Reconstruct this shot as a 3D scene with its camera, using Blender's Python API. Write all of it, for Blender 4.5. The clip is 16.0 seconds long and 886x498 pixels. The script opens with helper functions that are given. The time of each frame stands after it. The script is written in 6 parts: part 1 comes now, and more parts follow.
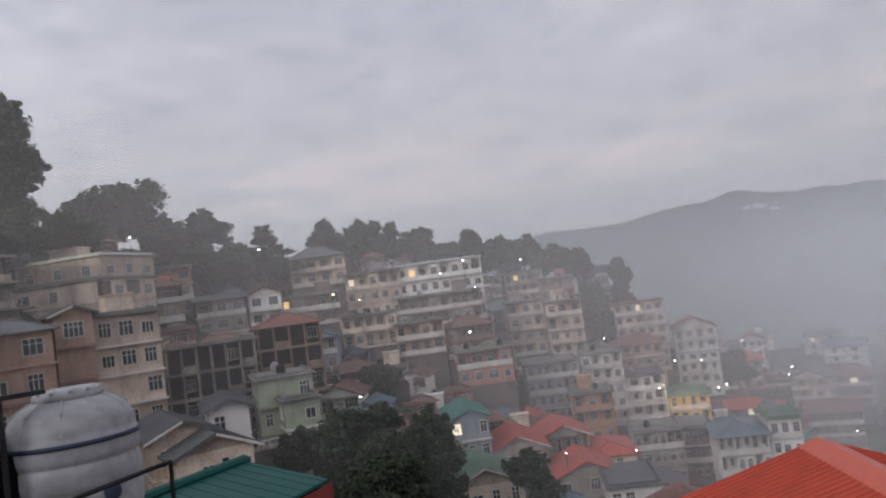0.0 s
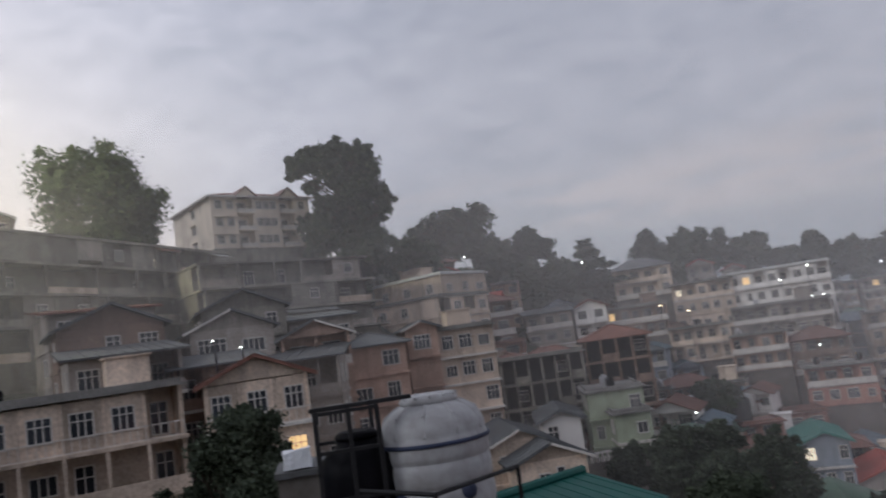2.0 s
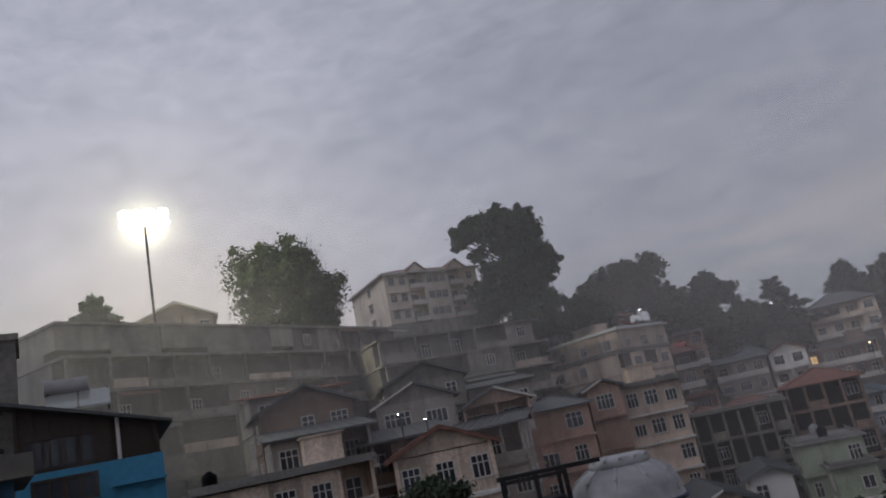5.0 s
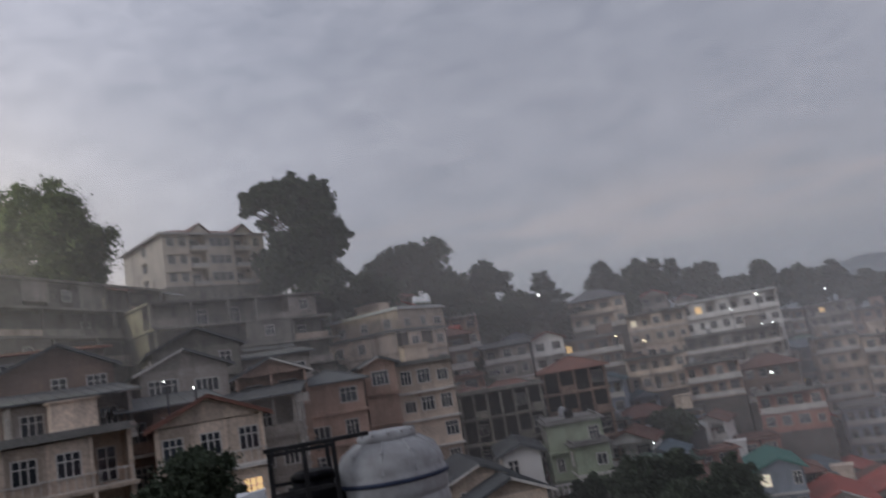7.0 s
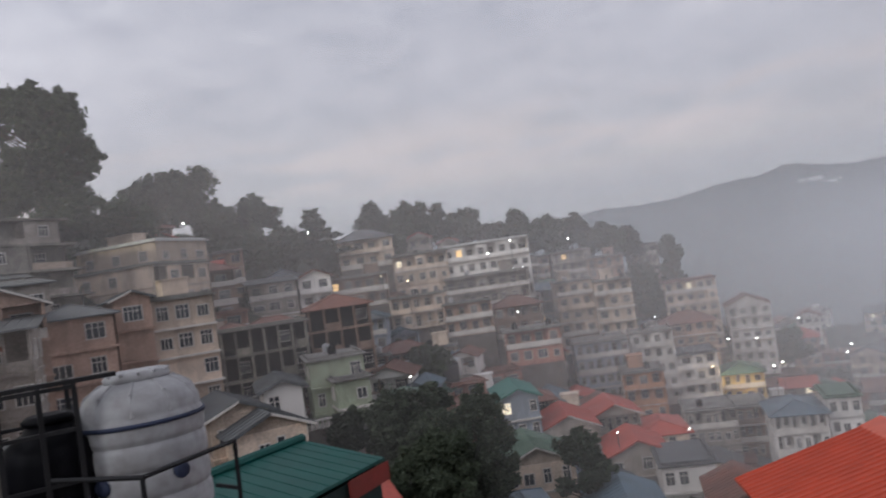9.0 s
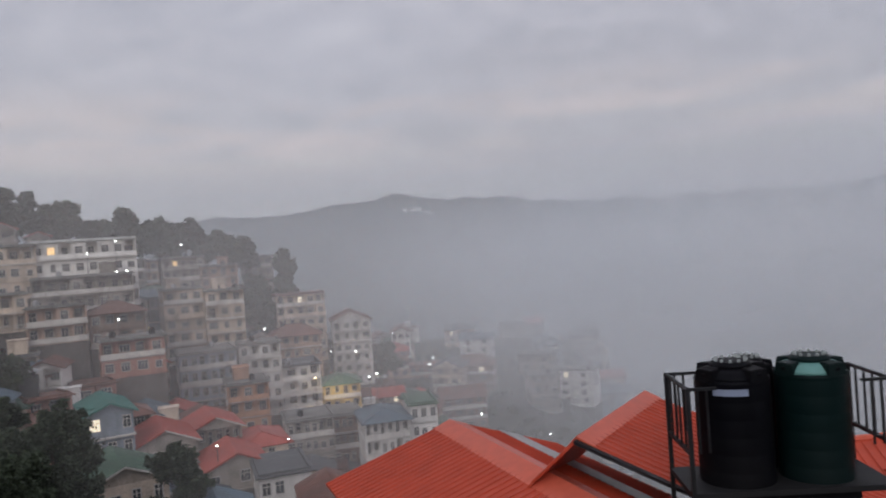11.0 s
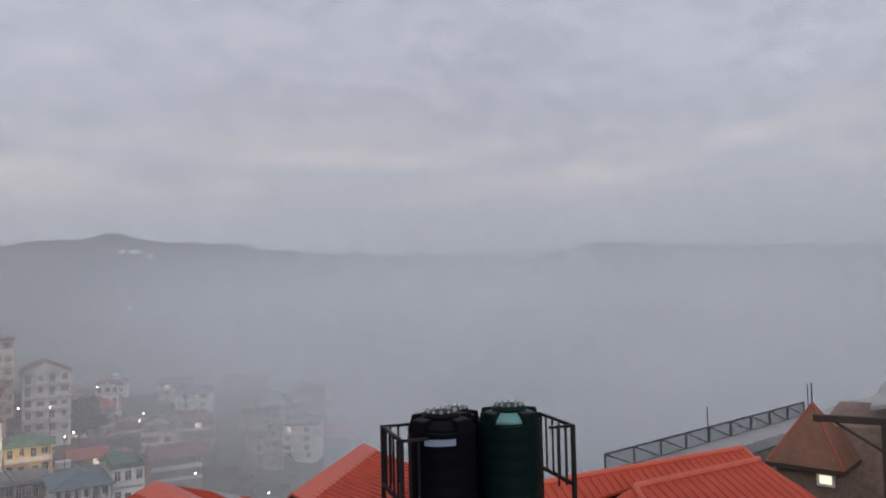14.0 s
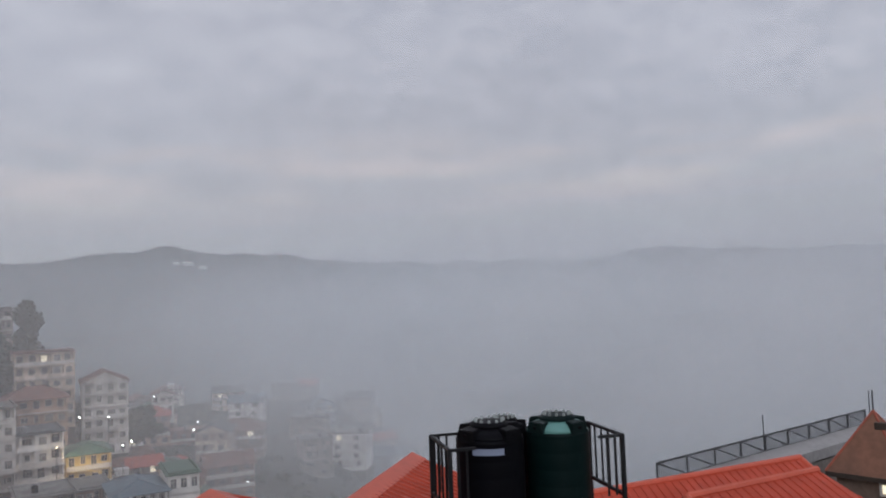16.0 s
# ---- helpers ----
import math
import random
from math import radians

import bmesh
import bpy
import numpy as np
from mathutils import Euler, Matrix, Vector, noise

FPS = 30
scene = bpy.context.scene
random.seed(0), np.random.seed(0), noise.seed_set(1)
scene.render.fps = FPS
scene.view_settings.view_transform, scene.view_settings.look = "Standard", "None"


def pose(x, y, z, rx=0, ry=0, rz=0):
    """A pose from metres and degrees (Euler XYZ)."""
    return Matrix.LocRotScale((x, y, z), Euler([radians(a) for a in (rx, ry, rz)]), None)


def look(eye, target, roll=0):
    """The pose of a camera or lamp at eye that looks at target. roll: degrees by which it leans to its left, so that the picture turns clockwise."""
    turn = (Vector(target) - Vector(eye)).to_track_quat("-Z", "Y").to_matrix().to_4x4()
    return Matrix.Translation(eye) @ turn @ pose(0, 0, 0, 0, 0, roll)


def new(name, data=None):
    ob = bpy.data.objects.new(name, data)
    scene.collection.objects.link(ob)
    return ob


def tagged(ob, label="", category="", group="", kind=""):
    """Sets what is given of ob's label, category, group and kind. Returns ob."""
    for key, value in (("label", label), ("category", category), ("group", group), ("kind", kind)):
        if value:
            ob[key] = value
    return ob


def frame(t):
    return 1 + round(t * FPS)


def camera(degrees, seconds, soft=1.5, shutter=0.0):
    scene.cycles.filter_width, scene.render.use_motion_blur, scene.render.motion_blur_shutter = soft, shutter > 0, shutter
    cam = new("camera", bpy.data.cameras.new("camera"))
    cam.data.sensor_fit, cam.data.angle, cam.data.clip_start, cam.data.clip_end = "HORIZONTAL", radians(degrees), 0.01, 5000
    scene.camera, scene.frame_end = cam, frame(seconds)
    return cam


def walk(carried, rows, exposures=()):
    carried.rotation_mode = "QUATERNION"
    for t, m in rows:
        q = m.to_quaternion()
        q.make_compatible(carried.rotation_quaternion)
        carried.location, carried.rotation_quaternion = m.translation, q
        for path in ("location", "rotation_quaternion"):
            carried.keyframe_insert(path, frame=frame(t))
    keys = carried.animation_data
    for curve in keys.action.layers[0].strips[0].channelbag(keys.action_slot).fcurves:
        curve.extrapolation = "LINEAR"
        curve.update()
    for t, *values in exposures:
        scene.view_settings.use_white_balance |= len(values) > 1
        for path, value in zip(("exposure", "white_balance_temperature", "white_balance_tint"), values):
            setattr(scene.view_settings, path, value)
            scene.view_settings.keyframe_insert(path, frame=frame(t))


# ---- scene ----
# ---------------------------------------------------------------- camera
cam = camera(62.14, 16.0, soft=1.9, shutter=0.4)
PATH = [
    (0, pose(0.039, 0.063, 0.002, 93.00, 7.50, 0.40)),
    (0.5, pose(0.025, 0.044, -0.014, 94.00, 7.78, 4.69)),
    (1, pose(-0.014, 0.014, 0.005, 95.50, 6.44, 12.58)),
    (1.5, pose(-0.018, 0.007, 0.009, 96.14, 7.11, 18.69)),
    (2, pose(-0.025, -0.013, 0.009, 97.43, 8.15, 25.49)),
    (2.5, pose(-0.016, -0.032, 0.015, 98.76, 11.14, 32.82)),
    (2.6, pose(-0.019, -0.033, 0.013, 98.64, 13.03, 34.67)),
    (3, pose(-0.025, -0.037, 0.011, 101.44, 13.78, 39.90)),
    (3.5, pose(-0.011, -0.042, 0.011, 101.16, 13.74, 40.68)),
    (6, pose(-0.017, -0.007, 0.005, 106.79, 9.16, 35.85)),
    (6.2, pose(-0.018, -0.004, 0.005, 106.57, 9.34, 33.85)),
    (6.5, pose(-0.019, -0.013, 0.003, 104.76, 8.92, 29.26)),
    (7, pose(-0.017, -0.008, 0.001, 99.62, 9.46, 22.26)),
    (7.5, pose(0.007, 0.017, -0.006, 94.76, 9.28, 15.03)),
    (8, pose(-0.009, 0.012, -0.006, 90.72, 8.75, 9.77)),
    (8.2, pose(-0.016, 0.013, -0.015, 89.74, 9.26, 9.22)),
    (8.5, pose(-0.016, 0.023, -0.002, 90.71, 8.89, 7.31)),
    (9, pose(-0.021, 0.035, 0.015, 91.99, 8.31, 4.10)),
    (9.5, pose(-0.019, 0.068, 0.018, 92.76, 6.80, -3.93)),
    (10, pose(-0.010, 0.073, 0.003, 90.81, 5.93, -13.76)),
    (12.5, pose(0.008, -0.010, -0.013, 90.93, 2.37, -34.69)),
    (13, pose(0.009, -0.020, -0.010, 91.09, 2.34, -39.54)),
    (13.5, pose(0.035, -0.011, -0.008, 92.00, 1.89, -43.77)),
    (14, pose(0.058, 0.001, -0.025, 92.73, 1.40, -46.13)),
    (14.5, pose(0.046, -0.009, -0.012, 92.24, 1.65, -46.11)),
    (15, pose(0.040, -0.007, -0.018, 91.62, 1.72, -44.59)),
    (15.5, pose(0.024, -0.038, -0.006, 92.11, 2.08, -43.71)),
    (16, pose(0.003, -0.070, 0.010, 93.44, 2.11, -42.52)),
]
walk(cam, PATH, exposures=[(0.0, 0.30, 6500, 10), (1.0, 0.27, 6500, 10), (1.5, 0.22, 6400, 10), (2.0, 0.02, 6300, 10), (2.5, -0.22, 6200, 10), (3.5, -0.44, 6200, 10), (6.0, -0.50, 6250, 12), (6.5, -0.47, 6200, 12), (7.0, -0.3, 6250, 10),
    (7.5, 0.04, 6400, 10), (8.0, 0.24, 6500, 10), (9.0, 0.30, 6500, 10), (10.0, 0.21, 6500, 10), (12.5, 0.20, 6500, 10), (14.5, 0.22, 6350, 8), (16.0, 0.2, 6350, 8)])

# ---------------------------------------------------------------- light
world = bpy.data.worlds.new("overcast_dusk")
scene.world = world
world.use_nodes = True
wn, wl = world.node_tree.nodes, world.node_tree.links
wn.clear()
w_out = wn.new("ShaderNodeOutputWorld")
w_bg = wn.new("ShaderNodeBackground")
w_tc = wn.new("ShaderNodeTexCoord")
w_map = wn.new("ShaderNodeMapping")
w_map.inputs["Scale"].default_value = (1.0, 1.0, 3.2)
w_n1 = wn.new("ShaderNodeTexNoise")
w_n1.inputs["Scale"].default_value = 2.6
w_n1.inputs["Detail"].default_value = 7.0
w_n1.inputs["Roughness"].default_value = 0.52
w_n1.inputs["Distortion"].default_value = 0.35
w_ramp = wn.new("ShaderNodeValToRGB")
w_ramp.color_ramp.elements[0].position, w_ramp.color_ramp.elements[0].color = 0.31, (0.325, 0.335, 0.398, 1)
w_ramp.color_ramp.elements[1].position, w_ramp.color_ramp.elements[1].color = 0.71, (0.500, 0.497, 0.560, 1)
w_map2 = wn.new("ShaderNodeMapping")
w_map2.inputs["Scale"].default_value = (0.8, 1.3, 2.4)
w_map2.inputs["Rotation"].default_value = (0.25, 0.3, 0.0)
w_n2 = wn.new("ShaderNodeTexNoise")
w_n2.inputs["Scale"].default_value, w_n2.inputs["Detail"].default_value = 19.0, 6.0
w_n2.inputs["Distortion"].default_value = 0.5
w_mixn = wn.new("ShaderNodeMix")
w_mixn.inputs["Factor"].default_value = 0.5
wl.new(w_tc.outputs["Generated"], w_map2.inputs["Vector"])
wl.new(w_map2.outputs["Vector"], w_n2.inputs["Vector"])
wl.new(w_n1.outputs["Fac"], w_mixn.inputs["A"])
wl.new(w_n2.outputs["Fac"], w_mixn.inputs["B"])
w_sep = wn.new("ShaderNodeSeparateXYZ")
w_hz = wn.new("ShaderNodeMapRange")
w_hz.inputs["From Min"].default_value, w_hz.inputs["From Max"].default_value = 0.0, 0.30
w_hz.interpolation_type = "SMOOTHSTEP"
w_low = wn.new("ShaderNodeMix")
w_low.data_type = "RGBA"
w_low.inputs["A"].default_value = (0.365, 0.366, 0.410, 1)
w_sky = wn.new("ShaderNodeTexSky")
w_sky.sky_type, w_sky.sun_disc = "NISHITA", False
w_sky.sun_elevation, w_sky.sun_rotation = radians(12), radians(-60)
w_add = wn.new("ShaderNodeMix")
w_add.data_type, w_add.blend_type = "RGBA", "ADD"
w_add.inputs["Factor"].default_value = 0.012
wl.new(w_tc.outputs["Generated"], w_map.inputs["Vector"])
wl.new(w_map.outputs["Vector"], w_n1.inputs["Vector"])
wl.new(w_mixn.outputs["Result"], w_ramp.inputs["Fac"])
wl.new(w_tc.outputs["Generated"], w_sep.inputs["Vector"])
wl.new(w_sep.outputs["Z"], w_hz.inputs["Value"])
wl.new(w_hz.outputs["Result"], w_low.inputs["Factor"])
wl.new(w_ramp.outputs["Color"], w_low.inputs["B"])
w_el = wn.new("ShaderNodeMapRange")
w_el.interpolation_type = "SMOOTHSTEP"
w_el.inputs["From Min"].default_value, w_el.inputs["From Max"].default_value = 0.085, 0.15
w_el2 = wn.new("ShaderNodeMapRange")
w_el2.interpolation_type = "SMOOTHSTEP"
w_el2.inputs["From Min"].default_value, w_el2.inputs["From Max"].default_value = 0.24, 0.16
w_map3 = wn.new("ShaderNodeMapping")
w_map3.inputs["Scale"].default_value = (1.0, 1.0, 5.0)
w_n3 = wn.new("ShaderNodeTexNoise")
w_n3.inputs["Scale"].default_value, w_n3.inputs["Detail"].default_value = 4.5, 6.0
w_th = wn.new("ShaderNodeMapRange")
w_th.interpolation_type = "SMOOTHSTEP"
w_th.inputs["From Min"].default_value, w_th.inputs["From Max"].default_value = 0.44, 0.66
w_th.inputs["To Max"].default_value = 0.75
w_m1, w_m2 = wn.new("ShaderNodeMath"), wn.new("ShaderNodeMath")
w_m1.operation = w_m2.operation = "MULTIPLY"
w_wisp = wn.new("ShaderNodeMix")
w_wisp.data_type = "RGBA"
w_wisp.inputs["B"].default_value = (0.545, 0.49, 0.505, 1)
wl.new(w_sep.outputs["Z"], w_el.inputs["Value"])
wl.new(w_sep.outputs["Z"], w_el2.inputs["Value"])
wl.new(w_tc.outputs["Generated"], w_map3.inputs["Vector"])
wl.new(w_map3.outputs["Vector"], w_n3.inputs["Vector"])
wl.new(w_n3.outputs["Fac"], w_th.inputs["Value"])
wl.new(w_el.outputs["Result"], w_m1.inputs[0])
wl.new(w_el2.outputs["Result"], w_m1.inputs[1])
wl.new(w_m1.outputs[0], w_m2.inputs[0])
wl.new(w_th.outputs["Result"], w_m2.inputs[1])
wl.new(w_m2.outputs[0], w_wisp.inputs["Factor"])
wl.new(w_low.outputs["Result"], w_wisp.inputs["A"])
wl.new(w_wisp.outputs["Result"], w_add.inputs["A"])
wl.new(w_sky.outputs["Color"], w_add.inputs["B"])
wl.new(w_add.outputs["Result"], w_bg.inputs["Color"])
# the evening sky is paler towards the west
w_dot = wn.new("ShaderNodeVectorMath")
w_dot.operation = "DOT_PRODUCT"
w_dot.inputs[1].default_value = (-0.93, 0.30, 0.22)
w_west = wn.new("ShaderNodeMapRange")
w_west.interpolation_type = "SMOOTHSTEP"
w_west.inputs["From Min"].default_value, w_west.inputs["From Max"].default_value = 0.62, 1.0
w_west.inputs["To Min"].default_value, w_west.inputs["To Max"].default_value = 0.98, 1.32
wl.new(w_tc.outputs["Generated"], w_dot.inputs[0])
wl.new(w_dot.outputs["Value"], w_west.inputs["Value"])
wl.new(w_west.outputs["Result"], w_bg.inputs["Strength"])
wl.new(w_bg.outputs["Background"], w_out.inputs["Surface"])

sun = new("sun", bpy.data.lights.new("sun", "SUN"))
sun.data.energy, sun.data.angle, sun.data.color = 0.74, radians(40), (0.96, 0.97, 1.0)
sun.matrix_world = look((-75, -60, 80), (0, 60, 0))


# ---------------------------------------------------------------- materials
def material(name, color, rough=0.8, vary=0.25, scale=1.5, bump=0.15, metal=0.0, streak=0.0, dirt=(0.05, 0.045, 0.04), shade=0.0, spec=0.3):
    """Two scales of mottling, rain streaks and fine relief over a base colour."""
    m = bpy.data.materials.new(name)
    m.use_nodes = True
    n, k = m.node_tree.nodes, m.node_tree.links
    b = n["Principled BSDF"]
    b.inputs["Roughness"].default_value, b.inputs["Metallic"].default_value = rough, metal
    b.inputs["Specular IOR Level"].default_value = spec
    tc = n.new("ShaderNodeTexCoord")
    big = n.new("ShaderNodeTexNoise")
    big.inputs["Scale"].default_value, big.inputs["Detail"].default_value = scale * 0.22, 4
    fine = n.new("ShaderNodeTexNoise")
    fine.inputs["Scale"].default_value, fine.inputs["Detail"].default_value = scale * 3.0, 5
    k.new(tc.outputs["Object"], big.inputs["Vector"])
    k.new(tc.outputs["Object"], fine.inputs["Vector"])
    info = n.new("ShaderNodeObjectInfo")
    hsv = n.new("ShaderNodeHueSaturation")
    hsv.inputs["Color"].default_value = (*color, 1)
    val = n.new("ShaderNodeMapRange")
    val.inputs["To Min"].default_value, val.inputs["To Max"].default_value = 1 - shade, 1 + shade
    k.new(info.outputs["Random"], val.inputs["Value"])
    k.new(val.outputs["Result"], hsv.inputs["Value"])
    mix = n.new("ShaderNodeMix")
    mix.data_type = "RGBA"
    mix.inputs["B"].default_value = (*dirt, 1)
    amount = n.new("ShaderNodeMapRange")
    amount.inputs["From Min"].default_value, amount.inputs["From Max"].default_value = 0.42, 0.75
    amount.inputs["To Max"].default_value = vary
    k.new(big.outputs["Fac"], amount.inputs["Value"])
    k.new(amount.outputs["Result"], mix.inputs["Factor"])
    k.new(hsv.outputs["Color"], mix.inputs["A"])
    mix2 = n.new("ShaderNodeMix")
    mix2.data_type, mix2.blend_type = "RGBA", "MULTIPLY"
    mix2.inputs["Factor"].default_value = min(1.0, vary * 1.6)
    k.new(mix.outputs["Result"], mix2.inputs["A"])
    ramp = n.new("ShaderNodeValToRGB")
    ramp.color_ramp.elements[0].position, ramp.color_ramp.elements[0].color = 0.3, (0.62, 0.6, 0.58, 1)
    ramp.color_ramp.elements[1].position, ramp.color_ramp.elements[1].color = 0.65, (1, 1, 1, 1)
    k.new(fine.outputs["Fac"], ramp.inputs["Fac"])
    k.new(ramp.outputs["Color"], mix2.inputs["B"])
    last = mix2
    if streak:
        mp = n.new("ShaderNodeMapping")
        mp.inputs["Scale"].default_value = (0.6, 0.6, 0.10)
        st = n.new("ShaderNodeTexNoise")
        st.inputs["Scale"].default_value, st.inputs["Detail"].default_value = 1.4, 5
        k.new(tc.outputs["Object"], mp.inputs["Vector"])
        k.new(mp.outputs["Vector"], st.inputs["Vector"])
        sa = n.new("ShaderNodeMapRange")
        sa.inputs["From Min"].default_value, sa.inputs["From Max"].default_value = 0.5, 0.72
        sa.inputs["To Max"].default_value = streak * 0.75
        k.new(st.outputs["Fac"], sa.inputs["Value"])
        last = n.new("ShaderNodeMix")
        last.data_type = "RGBA"
        last.inputs["B"].default_value = (*dirt, 1)
        k.new(sa.outputs["Result"], last.inputs["Factor"])
        k.new(mix2.outputs["Result"], last.inputs["A"])
    k.new(last.outputs["Result"], b.inputs["Base Color"])
    if bump:
        bp = n.new("ShaderNodeBump")
        bp.inputs["Strength"].default_value, bp.inputs["Distance"].default_value = bump, 0.02
        k.new(fine.outputs["Fac"], bp.inputs["Height"])
        k.new(bp.outputs["Normal"], b.inputs["Normal"])
    return m


def glowing(name, color, strength):
    m = bpy.data.materials.new(name)
    m.use_nodes = True
    b = m.node_tree.nodes["Principled BSDF"]
    b.inputs["Base Color"].default_value = (*color, 1)
    b.inputs["Emission Color"].default_value = (*color, 1)
    b.inputs["Emission Strength"].default_value = strength
    return m


def leafy(name, dark, pale):
    m = bpy.data.materials.new(name)
    m.use_nodes = True
    n, k = m.node_tree.nodes, m.node_tree.links
    b = n["Principled BSDF"]
    b.inputs["Roughness"].default_value = 0.7
    b.inputs["Specular IOR Level"].default_value = 0.2
    geo = n.new("ShaderNodeNewGeometry")
    ramp = n.new("ShaderNodeValToRGB")
    ramp.color_ramp.elements[0].color, ramp.color_ramp.elements[1].color = (*dark, 1), (*pale, 1)
    k.new(geo.outputs["Random Per Island"], ramp.inputs["Fac"])
    k.new(ramp.outputs["Color"], b.inputs["Base Color"])
    return m


def misty(name, amount, low, high, scale, seed, top, bottom, tint=(0.95, 0.94, 0.95)):
    """A bank of mist: part see-through, part scattering, thinner towards the heights top and bottom."""
    m = bpy.data.materials.new(name)
    m.use_nodes = True
    n, k = m.node_tree.nodes, m.node_tree.links
    n.clear()
    out = n.new("ShaderNodeOutputMaterial")
    clear = n.new("ShaderNodeBsdfTransparent")
    front = n.new("ShaderNodeBsdfDiffuse")
    back = n.new("ShaderNodeBsdfTranslucent")
    for s in (front, back):
        s.inputs["Color"].default_value = (*tint, 1)
    both = n.new("ShaderNodeMixShader")
    k.new(front.outputs[0], both.inputs[1])
    k.new(back.outputs[0], both.inputs[2])
    tc = n.new("ShaderNodeTexCoord")
    mp = n.new("ShaderNodeMapping")
    mp.inputs["Scale"].default_value = (scale, scale, scale * 1.7)
    mp.inputs["Location"].default_value = (seed, seed * 0.7, 0)
    nz = n.new("ShaderNodeTexNoise")
    nz.inputs["Scale"].default_value, nz.inputs["Detail"].default_value = 1.0, 4
    nz.inputs["Roughness"].default_value = 0.5
    k.new(tc.outputs["Object"], mp.inputs["Vector"])
    k.new(mp.outputs["Vector"], nz.inputs["Vector"])
    rng = n.new("ShaderNodeMapRange")
    rng.inputs["From Min"].default_value, rng.inputs["From Max"].default_value = 0.36, 0.64
    rng.inputs["To Min"].default_value, rng.inputs["To Max"].default_value = low, high
    k.new(nz.outputs["Fac"], rng.inputs["Value"])
    sep = n.new("ShaderNodeSeparateXYZ")
    k.new(tc.outputs["Object"], sep.inputs["Vector"])
    fade = n.new("ShaderNodeMapRange")
    fade.interpolation_type = "SMOOTHSTEP"
    fade.inputs["From Min"].default_value, fade.inputs["From Max"].default_value = top, bottom
    k.new(sep.outputs["Z"], fade.inputs["Value"])
    # mist thickens round to the open valley
    ang = n.new("ShaderNodeMath")
    ang.operation = "ARCTAN2"
    k.new(sep.outputs["X"], ang.inputs[0])
    k.new(sep.outputs["Y"], ang.inputs[1])
    around = n.new("ShaderNodeMapRange")
    around.interpolation_type = "SMOOTHSTEP"
    around.inputs["From Min"].default_value, around.inputs["From Max"].default_value = amount[0], amount[1]
    around.inputs["To Min"].default_value, around.inputs["To Max"].default_value = amount[2], amount[3]
    k.new(ang.outputs[0], around.inputs["Value"])
    p1 = n.new("ShaderNodeMath")
    p1.operation = "MULTIPLY"
    k.new(rng.outputs["Result"], p1.inputs[0])
    k.new(fade.outputs["Result"], p1.inputs[1])
    p2 = n.new("ShaderNodeMath")
    p2.operation = "MULTIPLY"
    p2.use_clamp = True
    k.new(p1.outputs[0], p2.inputs[0])
    k.new(around.outputs["Result"], p2.inputs[1])
    mix = n.new("ShaderNodeMixShader")
    k.new(p2.outputs[0], mix.inputs[0])
    k.new(clear.outputs[0], mix.inputs[1])
    k.new(both.outputs[0], mix.inputs[2])
    k.new(mix.outputs[0], out.inputs["Surface"])
    return m


WALL = {
    "cream": material("cream_plaster", (0.77, 0.62, 0.50), vary=0.5, streak=0.55, shade=0.28),
    # pale yellow raised in brightness to carry the floodlight on the apartment block
    "yellow": material("floodlit_yellow_plaster", (0.88, 0.76, 0.63), vary=0.3, streak=0.3),
    "white": material("white_plaster", (0.84, 0.80, 0.76), vary=0.2, streak=0.25, shade=0.15),
    "grey": material("grey_plaster", (0.42, 0.37, 0.33), vary=0.5, streak=0.5, shade=0.2),
    "pinkish": material("dusky_plaster", (0.56, 0.38, 0.30), vary=0.5, streak=0.5, shade=0.2),
    "brown": material("brown_plaster", (0.28, 0.19, 0.15), vary=0.5, streak=0.4, shade=0.2),
    "red": material("red_plaster", (0.46, 0.24, 0.19), vary=0.4, streak=0.4, shade=0.2),
    "orange": material("orange_plaster", (0.56, 0.30, 0.19), vary=0.35, streak=0.4),
    "palegreen": material("pale_green_plaster", (0.42, 0.47, 0.34), vary=0.45, streak=0.45),
    "bluegrey": material("blue_grey_plaster", (0.38, 0.42, 0.48), vary=0.4, streak=0.4, shade=0.15),
    "concrete": material("raw_concrete", (0.31, 0.285, 0.25), vary=0.6, streak=0.65, shade=0.25),
    "stone": material("stone_footing", (0.15, 0.13, 0.115), vary=0.5, streak=0.5, shade=0.3),
    # the hall's warm lamplight is put into this yellow base colour
    "glow": material("lamplit_plaster", (0.75, 0.55, 0.26), vary=0.3, streak=0.2),
}
ROOF = {
    "slate": material("weathered_slate", (0.13, 0.135, 0.14), 0.6, vary=0.4, streak=0.3, shade=0.25),
    "rust": material("rusty_sheet", (0.22, 0.10, 0.075), 0.6, vary=0.5, streak=0.4, shade=0.2),
    "red": material("red_sheet", (0.46, 0.095, 0.07), 0.6, vary=0.3, streak=0.2, shade=0.15),
    "green": material("faded_green_sheet", (0.10, 0.17, 0.12), 0.55, vary=0.35, shade=0.1),
    "teal": material("teal_sheet", (0.07, 0.22, 0.19), 0.5, vary=0.3, shade=0.1),
    "blue": material("blue_grey_sheet", (0.13, 0.18, 0.22), 0.5, vary=0.35, streak=0.2, shade=0.15),
    "white": material("pale_sheet", (0.62, 0.62, 0.60), 0.45, vary=0.3, streak=0.2),
    "concrete": material("roof_concrete", (0.24, 0.23, 0.215), vary=0.5, shade=0.15),
}
M_TRIM = material("white_trim", (0.72, 0.67, 0.62), 0.6, vary=0.3, streak=0.3)
M_RAIL = material("dark_rail", (0.07, 0.07, 0.075), 0.5, vary=0.3)
# shade inside open rooms, put into the colour as near-black
M_SHADE = material("shadowed_room", (0.035, 0.033, 0.032), 0.9, vary=0.3)
